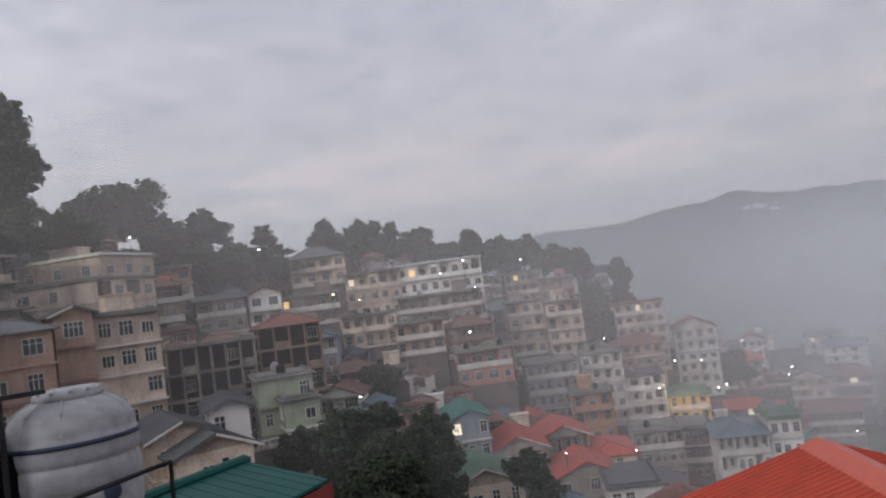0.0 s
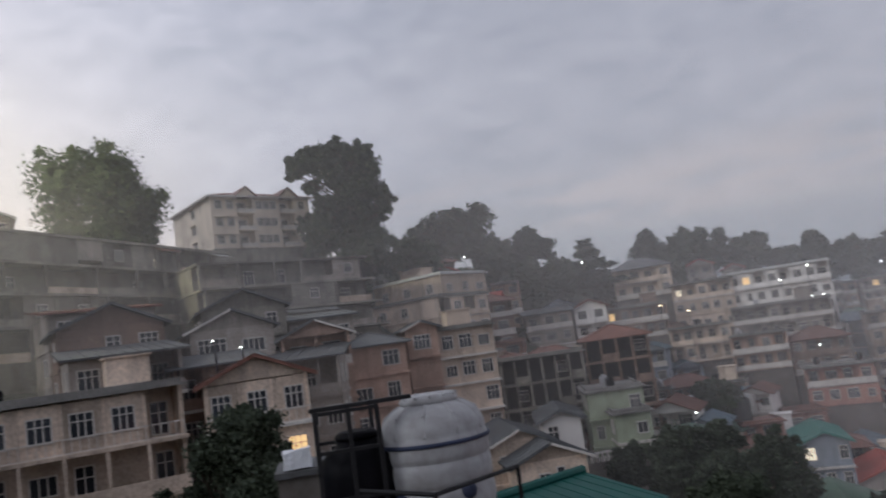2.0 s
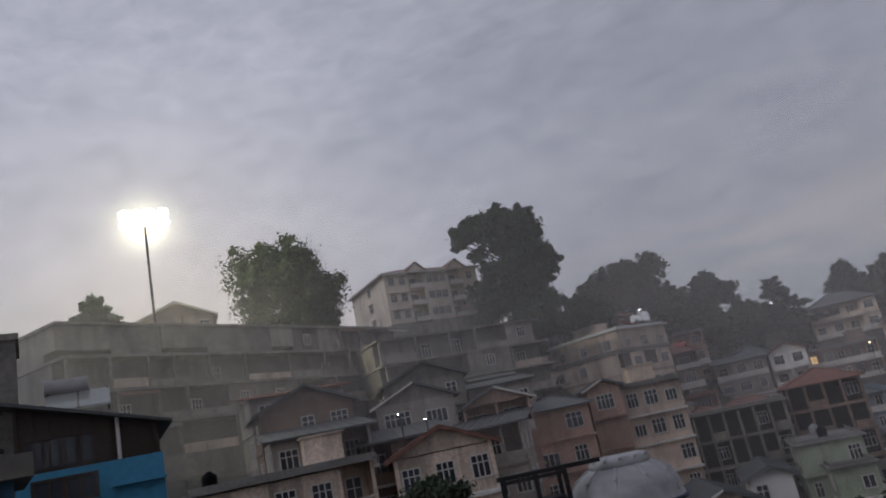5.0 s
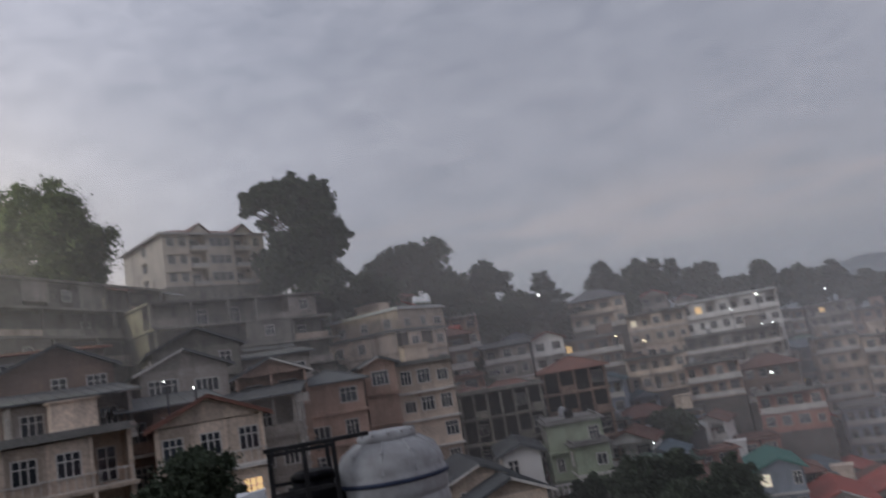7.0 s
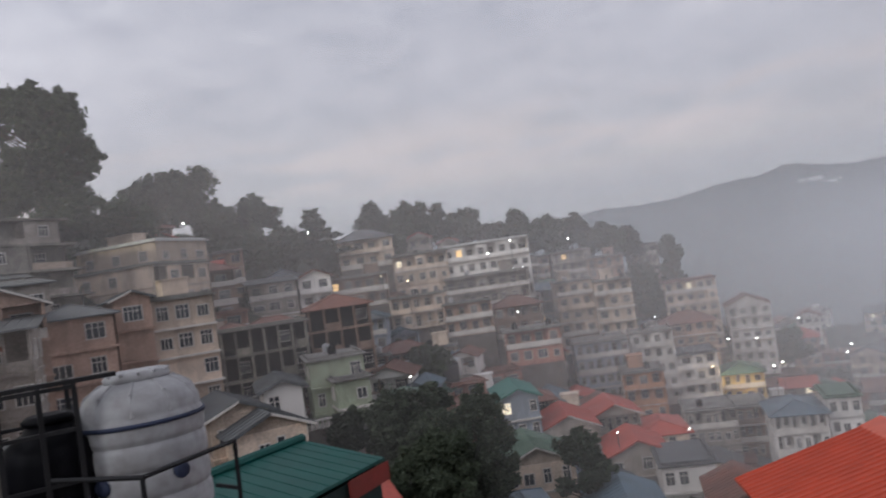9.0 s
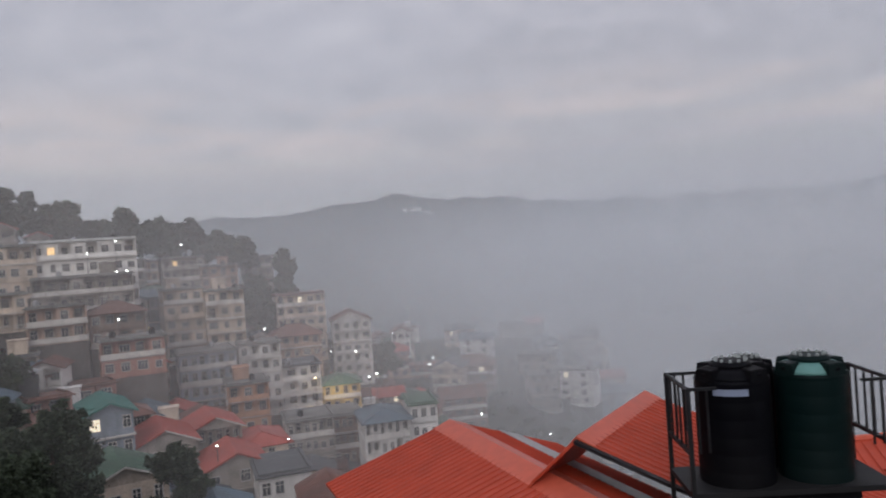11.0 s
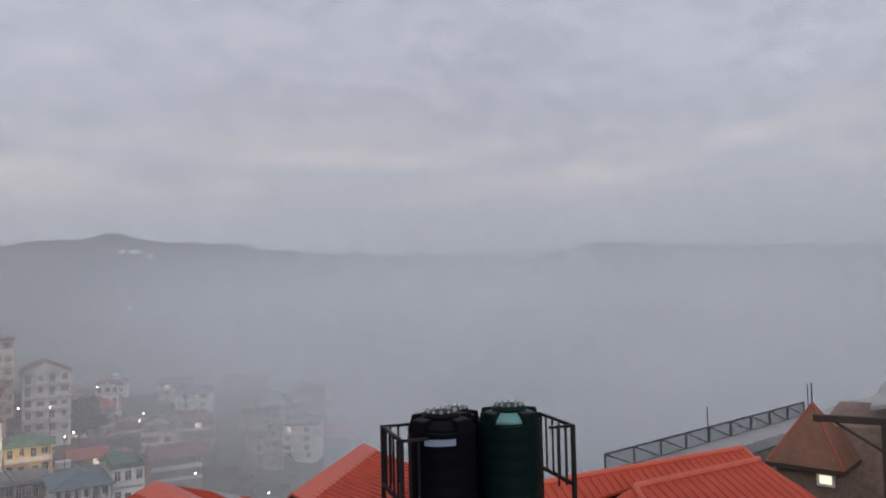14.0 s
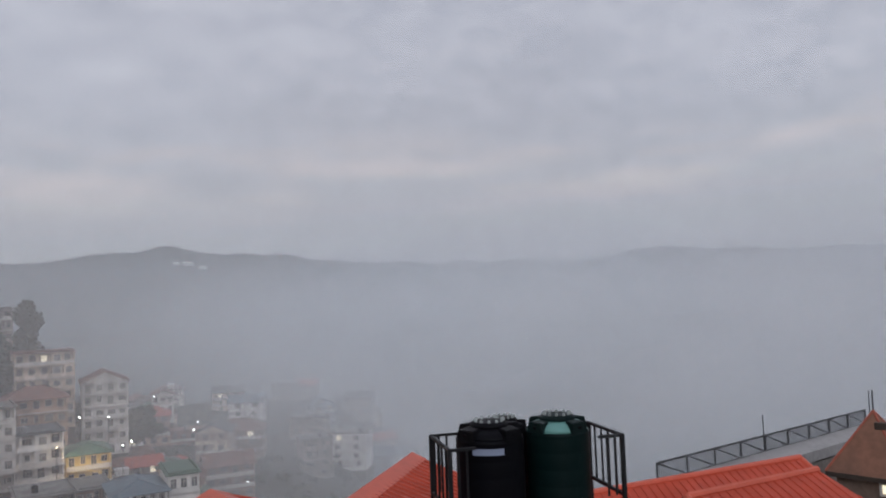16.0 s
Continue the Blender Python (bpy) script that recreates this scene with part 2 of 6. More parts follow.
M_GLASS = material("window_glass", (0.045, 0.05, 0.06), 0.12, vary=0.25, bump=0.0, spec=0.5, shade=0.4)
M_LITW = glowing("lit_warm_pane", (1.0, 0.66, 0.30), 0.85)
M_LITC = glowing("lit_cool_pane", (1.0, 0.88, 0.66), 0.8)
M_LAMPC = glowing("lamp_cool", (0.95, 1.0, 0.93), 14.0)
M_LAMPW = glowing("lamp_warm", (1.0, 0.80, 0.48), 10.0)
M_FLOOD = glowing("floodlight_lens", (1.0, 0.97, 0.74), 26.0)
M_BARK = material("bark", (0.08, 0.065, 0.05), 0.9, vary=0.4, scale=4)
M_LEAF = leafy("dark_foliage", (0.034, 0.045, 0.030), (0.076, 0.094, 0.060))
M_LEAFG = leafy("green_foliage", (0.030, 0.042, 0.021), (0.064, 0.082, 0.044))
M_CEDAR = leafy("cedar_needles", (0.022, 0.032, 0.024), (0.050, 0.068, 0.048))
M_BLACK = material("black_plastic", (0.003, 0.003, 0.005), 0.5, vary=0.2, bump=0.05, spec=0.08)
M_GREENP = material("dark_green_plastic", (0.002, 0.011, 0.011), 0.5, vary=0.2, bump=0.05, spec=0.12)
M_GREENT = material("pale_green_plastic", (0.13, 0.30, 0.27), 0.45, vary=0.3, bump=0.05, spec=0.5)
M_WHITEP = material("weathered_white_plastic", (0.43, 0.43, 0.44), 0.55, vary=0.5, scale=2.8, streak=0.8, dirt=(0.16, 0.15, 0.15), spec=0.4)
M_BAND = material("navy_strap", (0.03, 0.04, 0.08), 0.6, vary=0.2)
M_STEEL = material("black_painted_steel", (0.010, 0.010, 0.012), 0.6, vary=0.3)
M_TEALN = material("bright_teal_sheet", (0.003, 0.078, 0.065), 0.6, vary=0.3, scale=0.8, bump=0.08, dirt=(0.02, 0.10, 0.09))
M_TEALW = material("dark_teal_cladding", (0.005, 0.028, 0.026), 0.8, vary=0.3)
M_REDN = material("bright_red_sheet", (0.54, 0.075, 0.036), 0.5, vary=0.28, scale=0.7, bump=0.08, streak=0.15, dirt=(0.25, 0.05, 0.035))
M_REDCAP = material("red_ridge_sheet", (0.66, 0.13, 0.075), 0.4, vary=0.2, bump=0.05)
M_GREYSH = material("grey_skylight_sheet", (0.42, 0.40, 0.39), 0.45, vary=0.3)
M_BLUEW = material("sky_blue_paint", (0.07, 0.30, 0.48), 0.55, vary=0.3, streak=0.25, dirt=(0.05, 0.12, 0.18))
# darker copy of the sky-blue paint, with the wing's shadow in its colour
M_BLUESHADE = material("shaded_blue_paint", (0.025, 0.09, 0.16), 0.6, vary=0.35, streak=0.3)
M_WOOD = material("dark_timber", (0.07, 0.05, 0.04), 0.7, vary=0.4, scale=3)
M_BROWNR = material("brown_roof_sheet", (0.26, 0.12, 0.075), 0.6, vary=0.4, streak=0.3)
M_HIP = material("dull_red_hip_sheet", (0.42, 0.11, 0.07), 0.6, vary=0.3)
M_TEXT = material("white_lettering", (0.30, 0.34, 0.46), 0.6, vary=0.3)
M_PANEL = material("solar_collector_glass", (0.35, 0.36, 0.33), 0.12, vary=0.2, bump=0.0, spec=0.6)
M_CLOTH = material("white_tarpaulin", (0.72, 0.73, 0.76), 0.7, vary=0.2, scale=3, bump=0.5)


# ---------------------------------------------------------------- mesh helpers
def box(bm, x0, y0, z0, x1, y1, z1):
    v = [bm.verts.new(p) for p in ((x0, y0, z0), (x1, y0, z0), (x1, y1, z0), (x0, y1, z0), (x0, y0, z1), (x1, y0, z1), (x1, y1, z1), (x0, y1, z1))]
    for f in ((0, 3, 2, 1), (4, 5, 6, 7), (0, 1, 5, 4), (1, 2, 6, 5), (2, 3, 7, 6), (3, 0, 4, 7)):
        bm.faces.new([v[i] for i in f])


def bar(bm, a, b, r=0.03, n=6):
    """A round bar from a to b."""
    a, b = Vector(a), Vector(b)
    d = (b - a).normalized()
    u = d.orthogonal().normalized()
    w = d.cross(u)
    rings = [[bm.verts.new(p + r * (math.cos(2 * math.pi * i / n) * u + math.sin(2 * math.pi * i / n) * w)) for i in range(n)] for p in (a, b)]
    for i in range(n):
        bm.faces.new((rings[0][i], rings[0][(i + 1) % n], rings[1][(i + 1) % n], rings[1][i]))
    bm.faces.new(rings[0][::-1])
    bm.faces.new(rings[1])


def lathe(bm, profile, n=40, cx=0.0, cy=0.0):
    """A turned shape from (radius, height) pairs."""
    rings = [[bm.verts.new((cx + r * math.cos(2 * math.pi * i / n), cy + r * math.sin(2 * math.pi * i / n), z)) for i in range(n)] for r, z in profile]
    for a, b in zip(rings, rings[1:]):
        for i in range(n):
            f = bm.faces.new((a[i], a[(i + 1) % n], b[(i + 1) % n], b[i]))
            f.smooth = True
    bm.faces.new(rings[0][::-1])
    bm.faces.new(rings[-1])


def prism(bm, pts, drop):
    """A slab of even thickness under a flat outline."""
    top = [bm.verts.new(p) for p in pts]
    low = [bm.verts.new(Vector(p) - Vector((0, 0, drop))) for p in pts]
    bm.faces.new(top)
    bm.faces.new(low[::-1])
    for i in range(len(pts)):
        j = (i + 1) % len(pts)
        bm.faces.new((top[j], top[i], low[i], low[j]))


def mesh_of(name, bm, mat):
    bmesh.ops.recalc_face_normals(bm, faces=bm.faces)
    me = bpy.data.meshes.new(name)
    bm.to_mesh(me)
    bm.free()
    me.materials.append(mat)
    return me


def part(name, bm, mat, parent=None, label=""):
    ob = new(name, mesh_of(name, bm, mat))
    ob.parent = parent
    return tagged(ob, label)


def base(name, m, label, category, group="", kind=""):
    ob = new(name)
    ob.empty_display_size = 0.2
    ob.matrix_world = m
    return tagged(ob, label, category, group, kind)


# ---------------------------------------------------------------- ground
RADII = (0, 12, 30, 60, 100, 130, 160, 200, 250, 400, 900, 1500, 2050, 2700, 4600)
SLOPES = {
    85: (-9, -8, -4, 2, 14, 22, 26, 30, 33, 30),
    60: (-9, -9, -8, -3, 8, 17, 22, 26, 28, 24),
    45: (-9, -10, -12, -11, 2, 15, 20, 24, 26, 20),
    30: (-9, -11, -15, -18, -8, 8, 17, 24, 25, 14),
    15: (-9, -12, -16, -21, -18, -9, 2, 13, 18, 6),
    5: (-9, -13, -18, -24, -26, -20, -11, 2, 7, -6),
    -5: (-9, -14, -20, -28, -33, -31, -25, -12, -4, -30),
    -15: (-9, -15, -22, -32, -41, -43, -43, -41, -41, -58),
    -25: (-9, -15, -23, -35, -48, -53, -52, -49, -46, -50),
    -35: (-9, -15, -24, -40, -58, -65, -66, -63, -58, -54),
    -45: (-9, -14, -24, -42, -66, -80, -92, -104, -116, -140),
    -90: (-9, -13, -22, -36, -56, -70, -80, -92, -104, -130),
}
RIDGE = {90: 1.5, 30: 1.5, 5: 2.6, -6: 3.15, -12: 2.95, -16: 3.35, -19: 3.9, -21.5: 4.15, -24: 3.6, -28: 3.35, -30.5: 3.45, -34: 2.75, -40: 2.45, -47: 2.15, -53: 2.3, -58: 2.75, -61: 2.9, -66: 2.5, -75: 2.0, -90: 1.8}


def ground(x, y):
    """The height of the hillside, valley and far range at a place."""
    r = math.hypot(x, y)
    yaw = math.degrees(math.atan2(-x, y))
    if yaw > 135:
        yaw = 85.0
    elif yaw < -135:
        yaw = -90.0
    yaw = max(-90.0, min(85.0, yaw))
    ks = sorted(SLOPES)
    far = math.tan(radians(float(np.interp(yaw, sorted(RIDGE), [RIDGE[q] for q in sorted(RIDGE)])))) * 2050
    cols = [float(np.interp(r, RADII, SLOPES[q] + (-150, -30, far, far * 0.7, -40))) for q in ks]
    z = float(np.interp(yaw, ks, cols))
    if r > 40:
        z += 1.2 * noise.noise(Vector((x, y, 0)) * 0.02) * min(1, r / 120)
    if r > 900:
        z += (10 * noise.noise(Vector((x, y, 3)) * 0.006) + 13 * noise.noise(Vector((x, y, 8)) * 0.012) + 5 * noise.noise(Vector((x, y, 8)) * 0.04)) * min(1, (r - 900) / 600)
    return z


radii = [2.0 * 1.075 ** i for i in range(106)]
radii = sorted([r for r in radii if r < 4700] + [2050.0, 1980.0])
rows_a, verts, faces = 400, [], []
for r in radii:
    for i in range(rows_a):
        a = 2 * math.pi * i / rows_a
        verts.append((-r * math.sin(a), r * math.cos(a), ground(-r * math.sin(a), r * math.cos(a))))
for j in range(len(radii) - 1):
    for i in range(rows_a):
        faces.append((j * rows_a + i, j * rows_a + (i + 1) % rows_a, (j + 1) * rows_a + (i + 1) % rows_a, (j + 1) * rows_a + i))
faces.append(tuple(range(rows_a))[::-1])
me = bpy.data.meshes.new("ground")
me.from_pydata(verts, [], faces)
me.materials.append(material("wooded_hillside_soil", (0.050, 0.056, 0.038), 0.95, vary=0.5, scale=0.4, bump=0.3))
tagged(new("ground", me), "dark overgrown hillside falling into a misty valley", "ground", kind="structure")

# ---------------------------------------------------------------- windows shared by all buildings
WINDOWS = {}


def lattice(bm, xs, zs, y0, y1, pane=False):
    """One connected frame: every other column and row of the grid is solid, the rest are openings."""
    def solid(i, j):
        return 0 <= i < len(xs) - 1 and 0 <= j < len(zs) - 1 and (i % 2 == 0 or j % 2 == 0)
    seen = {}

    def at(i, j, y):
        if (i, j, y) not in seen:
            seen[i, j, y] = bm.verts.new((xs[i], y, zs[j]))
        return seen[i, j, y]
    for i in range(len(xs) - 1):
        for j in range(len(zs) - 1):
            if not solid(i, j):
                if pane:
                    f = bm.faces.new((at(i, j, y1), at(i + 1, j, y1), at(i + 1, j + 1, y1), at(i, j + 1, y1)))
                    f.material_index = 1
                continue
            bm.faces.new((at(i, j, y0), at(i + 1, j, y0), at(i + 1, j + 1, y0), at(i, j + 1, y0)))
            for (di, dj), (a, b) in (((-1, 0), ((i, j), (i, j + 1))), ((1, 0), ((i + 1, j + 1), (i + 1, j))), ((0, -1), ((i + 1, j), (i, j))), ((0, 1), ((i, j + 1), (i + 1, j + 1)))):
                if not solid(i + di, j + dj):
                    bm.faces.new((at(*a, y0), at(*b, y0), at(*b, y1), at(*a, y1)))


def window_meshes(w, h):
    key = (round(w, 1), round(h, 1))
    if key not in WINDOWS:
        w, h = key
        bm = bmesh.new()
        t, n = 0.08, 1 + int(w / 0.55)
        xs, zs = [-w / 2 - t, -w / 2], [-t, 0]
        for i in range(1, n):
            xs += [-w / 2 + w * i / n - 0.035, -w / 2 + w * i / n + 0.035]
        if h > 1.2:
            zs += [h * 0.66, h * 0.66 + 0.06]
        xs, zs = xs + [w / 2, w / 2 + t], zs + [h, h + t]
        lattice(bm, xs, zs, -0.1, -0.012)
        fr = mesh_of("window_frame", bm, M_TRIM)
        bm = bmesh.new()
        box(bm, -w / 2, -0.03, 0, w / 2, 0.0, h)
        pa = mesh_of("pane", bm, M_GLASS)
        panes = {"": pa}
        for key2, mm in (("w", M_LITW), ("c", M_LITC)):
            p2 = pa.copy()
            p2.materials[0] = mm
            panes[key2] = p2
        bm = bmesh.new()
        lattice(bm, xs, zs, -0.1, -0.012, pane=True)
        bmesh.ops.recalc_face_normals(bm, faces=bm.faces)
        far = {}
        for key2, mm in (("", M_GLASS), ("w", M_LITW), ("c", M_LITC)):
            q = bpy.data.meshes.new("window")
            bm.to_mesh(q)
            q.materials.append(M_TRIM)
            q.materials.append(mm)
            far[key2] = q
        bm.free()
        WINDOWS[key] = (fr, panes, far)
    return WINDOWS[key]


def window(parent, x, y, z, w, h, turn=0.0, lit="", frame_mat=None):
    fr, panes, far = window_meshes(w, h)
    distant = parent.matrix_world.translation.length > 95
    ob = new("window", far[lit] if distant else fr)
    ob.parent = parent
    ob.matrix_local = pose(x, y, z, 0, 0, turn)
    if frame_mat:
        ob.data = fr.copy()
        ob.data.materials[0] = frame_mat
    if distant:
        return
    p = new("pane", panes[lit])
    p.parent = ob
    if lit:
        tagged(p, "lamplit pane")


def railing(bm, x0, x1, y, z, h=0.9, step=0.45):
    n = max(2, int((x1 - x0) / step))
    xs = []
    for i in range(n + 1):
        x = x0 + (x1 - x0 - 0.05) * i / n
        xs += [x, x + 0.05]
    lattice(bm, xs, [z, z + 0.06, z + h - 0.07, z + h], y, y + 0.05)


SITES = []
rnd = random.Random(7)


def roof_on(b, kind, w, d, h, mat, over=0.6, boards=True):
    """Pitched or flat roof over a plan w by d, its eaves at height h."""
    bm = bmesh.new()
    x0, x1, y0, y1 = -w / 2 - over, w / 2 + over, -over, d + over
    if kind in ("slab", "frame"):
        box(bm, x0 + 0.2, y0 + 0.1, h, x1 - 0.2, y1 - 0.2, h + 0.18)
        box(bm, -w / 2, 0, h + 0.18, w / 2, 0.15, h + 0.5)
        box(bm, -w / 2, 0.15, h + 0.18, -w / 2 + 0.15, d, h + 0.5)
        box(bm, w / 2 - 0.15, 0.15, h + 0.18, w / 2, d, h + 0.5)
        part("roof", bm, mat, b)
        return
    rise = {"gable": 0.24 * w, "hip": 0.19 * w, "shed": 1.0}[kind]
    rise = min(rise, 3.2)
    t = 0.14
    if kind == "gable" and w <= 1.15 * d:
        prism(bm, [(x0, y0, h - 0.1), (0, y0, h + rise), (0, y1, h + rise), (x0, y1, h - 0.1)], t)
        prism(bm, [(0, y0, h + rise), (x1, y0, h - 0.1), (x1, y1, h - 0.1), (0, y1, h + rise)], t)
        roof = part("roof", bm, mat, b)
        for y in (0.02,):
            bm = bmesh.new()
            lo = [bm.verts.new(p) for p in ((-w / 2, y, h - 0.05), (w / 2, y, h - 0.05), (0, y, h + rise - 0.2))]
            hi = [bm.verts.new(v.co + Vector((0, 0.12, 0))) for v in lo]
            bm.faces.new(lo), bm.faces.new(hi[::-1])
            for i in range(3):
                bm.faces.new((lo[i], lo[(i + 1) % 3], hi[(i + 1) % 3], hi[i]))
            part("gable_wall", bm, b_wall[0], b)
        for s in (-1, 1) if boards else ():
            bm = bmesh.new()
            p, q = Vector((s * (w / 2 + over), y0 - 0.02, h - 0.12)), Vector((0, y0 - 0.02, h + rise + 0.02))
            prism(bm, [p, q, q + Vector((0, 0.06, 0)), p + Vector((0, 0.06, 0))], 0.22)
            part("bargeboard", bm, M_TRIM if rnd.random() < 0.35 else mat, b)
    elif kind == "gable":
        ym = d / 2
        r2 = min(0.3 * d, 2.6)
        prism(bm, [(x0, y0, h - 0.1), (x1, y0, h - 0.1), (x1, ym, h + r2), (x0, ym, h + r2)], t)
        prism(bm, [(x0, ym, h + r2), (x1, ym, h + r2), (x1, y1, h - 0.1), (x0, y1, h - 0.1)], t)
        roof = part("roof", bm, mat, b)
        for x in (-w / 2 + 0.02, w / 2 - 0.14):
            bm = bmesh.new()
            lo = [bm.verts.new(p) for p in ((x, 0, h - 0.05), (x, d, h - 0.05), (x, ym, h + r2 - 0.2))]
            hi = [bm.verts.new(v.co + Vector((0.12, 0, 0))) for v in lo]
            bm.faces.new(lo), bm.faces.new(hi[::-1])
            for i in range(3):
                bm.faces.new((lo[i], lo[(i + 1) % 3], hi[(i + 1) % 3], hi[i]))
            part("gable_wall", bm, b_wall[0], b)
        rise = r2
    elif kind == "hip":
        e = min(w, d) * 0.42
        if w >= d:
            a, c = Vector((x0 + e + over, d / 2, h + rise)), Vector((x1 - e - over, d / 2, h + rise))
        else:
            a, c = Vector((0, y0 + e + over, h + rise)), Vector((0, y1 - e - over, h + rise))
        p = [Vector(q) for q in ((x0, y0, h - 0.1), (x1, y0, h - 0.1), (x1, y1, h - 0.1), (x0, y1, h - 0.1))]
        if w >= d:
            for f in ((p[0], p[1], c, a), (p[1], p[2], c), (p[2], p[3], a, c), (p[3], p[0], a)):
                prism(bm, f, t)
        else:
            for f in ((p[0], p[1], a), (p[1], p[2], c, a), (p[2], p[3], c), (p[3], p[0], a, c)):
                prism(bm, f, t)
        roof = part("roof", bm, mat, b)
        bm = bmesh.new()
        bar(bm, a, c, 0.12)
        for q, s in zip(p, (a, a, c, c) if w < d else (a, c, c, a)):
            bar(bm, q, s, 0.1)
        part("ridge_cap", bm, mat, b)
        return
    else:
        prism(bm, [(x0, y0, h + 0.05), (x1, y0, h + 0.05), (x1, y1, h + rise + 0.2), (x0, y1, h + rise + 0.2)], t)
        roof = part("roof", bm, mat, b)
    # seams that run down the sheets
    bm = bmesh.new()
    n = max(3, int((x1 - x0) / 0.8))
    if kind == "gable" and w <= 1.15 * d:
        n = max(3, int((y1 - y0) / 0.8))
        for i in range(n + 1):
            y = y0 + (y1 - y0) * i / n
            for s in (x0, x1):
                bar(bm, (s, y, h - 0.08), (0, y, h + rise + 0.02), 0.035, 4)
    elif kind == "gable":
        for i in range(n + 1):
            x = x0 + (x1 - x0) * i / n
            bar(bm, (x, y0, h - 0.08), (x, d / 2, h + rise + 0.02), 0.035, 4)
    else:
        for i in range(n + 1):
            x = x0 + (x1 - x0) * i / n
            bar(bm, (x, y0, h + 0.07), (x, y1, h + rise + 0.22), 0.035, 4)
    tagged(part("seams", bm, mat, roof), kind="stuff")


b_wall = [None]


def roof_tank(b, x, y, z, mat):
    bm = bmesh.new()
    lathe(bm, [(0.5, 0), (0.52, 0.1), (0.5, 0.3), (0.52, 0.45), (0.5, 0.6), (0.52, 0.75), (0.5, 0.95), (0.2, 1.15), (0.2, 1.22)], 14)
    t = part("roof_tank", bm, mat, b, "plastic water tank on the roof")
    t.matrix_local = pose(x, y, z)


def building(x, y, top, w, d, floors, heading, storey, wall, roof, roofmat, cols, side=2, balcony=0, lit=0, label="", group="hillside houses", vary=True, lean=False):
    """A hillside house: its front's top middle at (x, y, top), and the walls run down into the slope."""
    m = pose(x, y, 0, 0, 0, heading)
    low = min(ground(*(m @ Vector(p)).to_2d()) for p in ((-w / 2, 0, 0), (w / 2, 0, 0), (-w / 2, d, 0), (w / 2, d, 0)))
    z0 = min(low - 0.4, top - floors * storey)
    H = top - z0
    b = base("house", pose(x, y, z0, 0, 0, heading), label, "building", group)
    SITES.append((x - d / 2 * math.sin(radians(heading)), y + d / 2 * math.cos(radians(heading)), max(w, d), top, floors * storey))
    wm, rm = WALL[wall], ROOF[roofmat]
    far_off = math.hypot(x, y) > 112
    if vary and far_off and balcony < 2 and roof != "frame":
        balcony = rnd.choice((1, 2, 2, 3))
    b_wall[0] = wm
    sill_h = 1.4 if storey >= 3 else 1.2
    if roof == "frame":
        # back wall coloured near-black to stand for the unlit interior
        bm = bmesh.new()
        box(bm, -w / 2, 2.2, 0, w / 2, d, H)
        part("back_wall", bm, M_SHADE, b)
        lowest = H - floors * storey
        bm = bmesh.new()
        box(bm, -w / 2, 0.2, 0, w / 2, 2.2, max(0.5, lowest - 0.1))
        part("plinth", bm, wm, b)
        for f in range(floors):
            z = H - (f + 1) * storey
            bm = bmesh.new()
            box(bm, -w / 2 - 0.2, -0.1, z - 0.18, w / 2 + 0.2, 2.2, z + 0.12)
            part("floor_slab", bm, wm, b)
            for i in range(cols + 1):
                xx = -w / 2 + 0.05 + (w - 0.4) * i / cols
                bm = bmesh.new()
                box(bm, xx, 0.05, z + 0.12, xx + 0.32, 0.37, z + storey - 0.18)
                part("column", bm, wm, b)
            for i in range(cols):
                xx = -w / 2 + w * (i + 0.5) / cols
                k = rnd.random()
                if k < 0.35:
                    bm = bmesh.new()
                    box(bm, xx - w / cols * 0.42, 0.12, z + 0.12, xx + w / cols * 0.42, 0.26, z + 1.0)
                    part("parapet", bm, wm, b)
                elif k < 0.62:
                    bm = bmesh.new()
                    railing(bm, xx - w / cols * 0.42, xx + w / cols * 0.42, 0.12, z + 0.12)
                    part("railing", bm, M_RAIL, b)
                if k > 0.86:
                    on = lit > 0 and rnd.random() < 0.3
                    lit -= on
                    window(b, xx, 2.2, z + 0.9, min(1.5, w / cols * 0.6), 1.4, lit="c" if on else "")
        roof_on(b, "hip" if roofmat == "rust" else "slab", w, d, H, rm)
        return b
    foot = max(0.3, H - floors * storey)
    bm = bmesh.new()
    box(bm, -w / 2, 0, 0, w / 2, d, foot)
    part("foundation", bm, WALL["stone"] if far_off else wm, b)
    for f in range(floors):
        z = H - (f + 1) * storey
        if z < -0.2:
            break
        open_front = balcony and (f % 3) < balcony
        bm = bmesh.new()
        if open_front:
            bay = 2.0
            v = [(-w / 2, 0), (-w / 2 + 0.25, 0), (-w / 2 + 0.25, bay), (w / 2 - 0.25, bay), (w / 2 - 0.25, 0), (w / 2, 0), (w / 2, d), (-w / 2, d)]
        else:
            v = [(-w / 2, 0), (w / 2, 0), (w / 2, d), (-w / 2, d)]
        prism(bm, [Vector((p[0], p[1], z + storey)) for p in v], storey)
        part("wall", bm, wm, b)
    eave = 0.2 if far_off or rnd.random() < 0.2 else 0.55
    band = M_TRIM if rnd.random() < 0.45 else wm
    for f in range(1, 2 if lean else floors + 1):
        z = H - f * storey
        if z > 0.1:
            bm = bmesh.new()
            box(bm, -w / 2 - 0.12, -eave, z - 0.12, w / 2 + 0.12, d + 0.1, z + 0.1)
            part("floor_band", bm, band, b)
    ww = min(1.7 if far_off else 2.3, w / cols * 0.5)
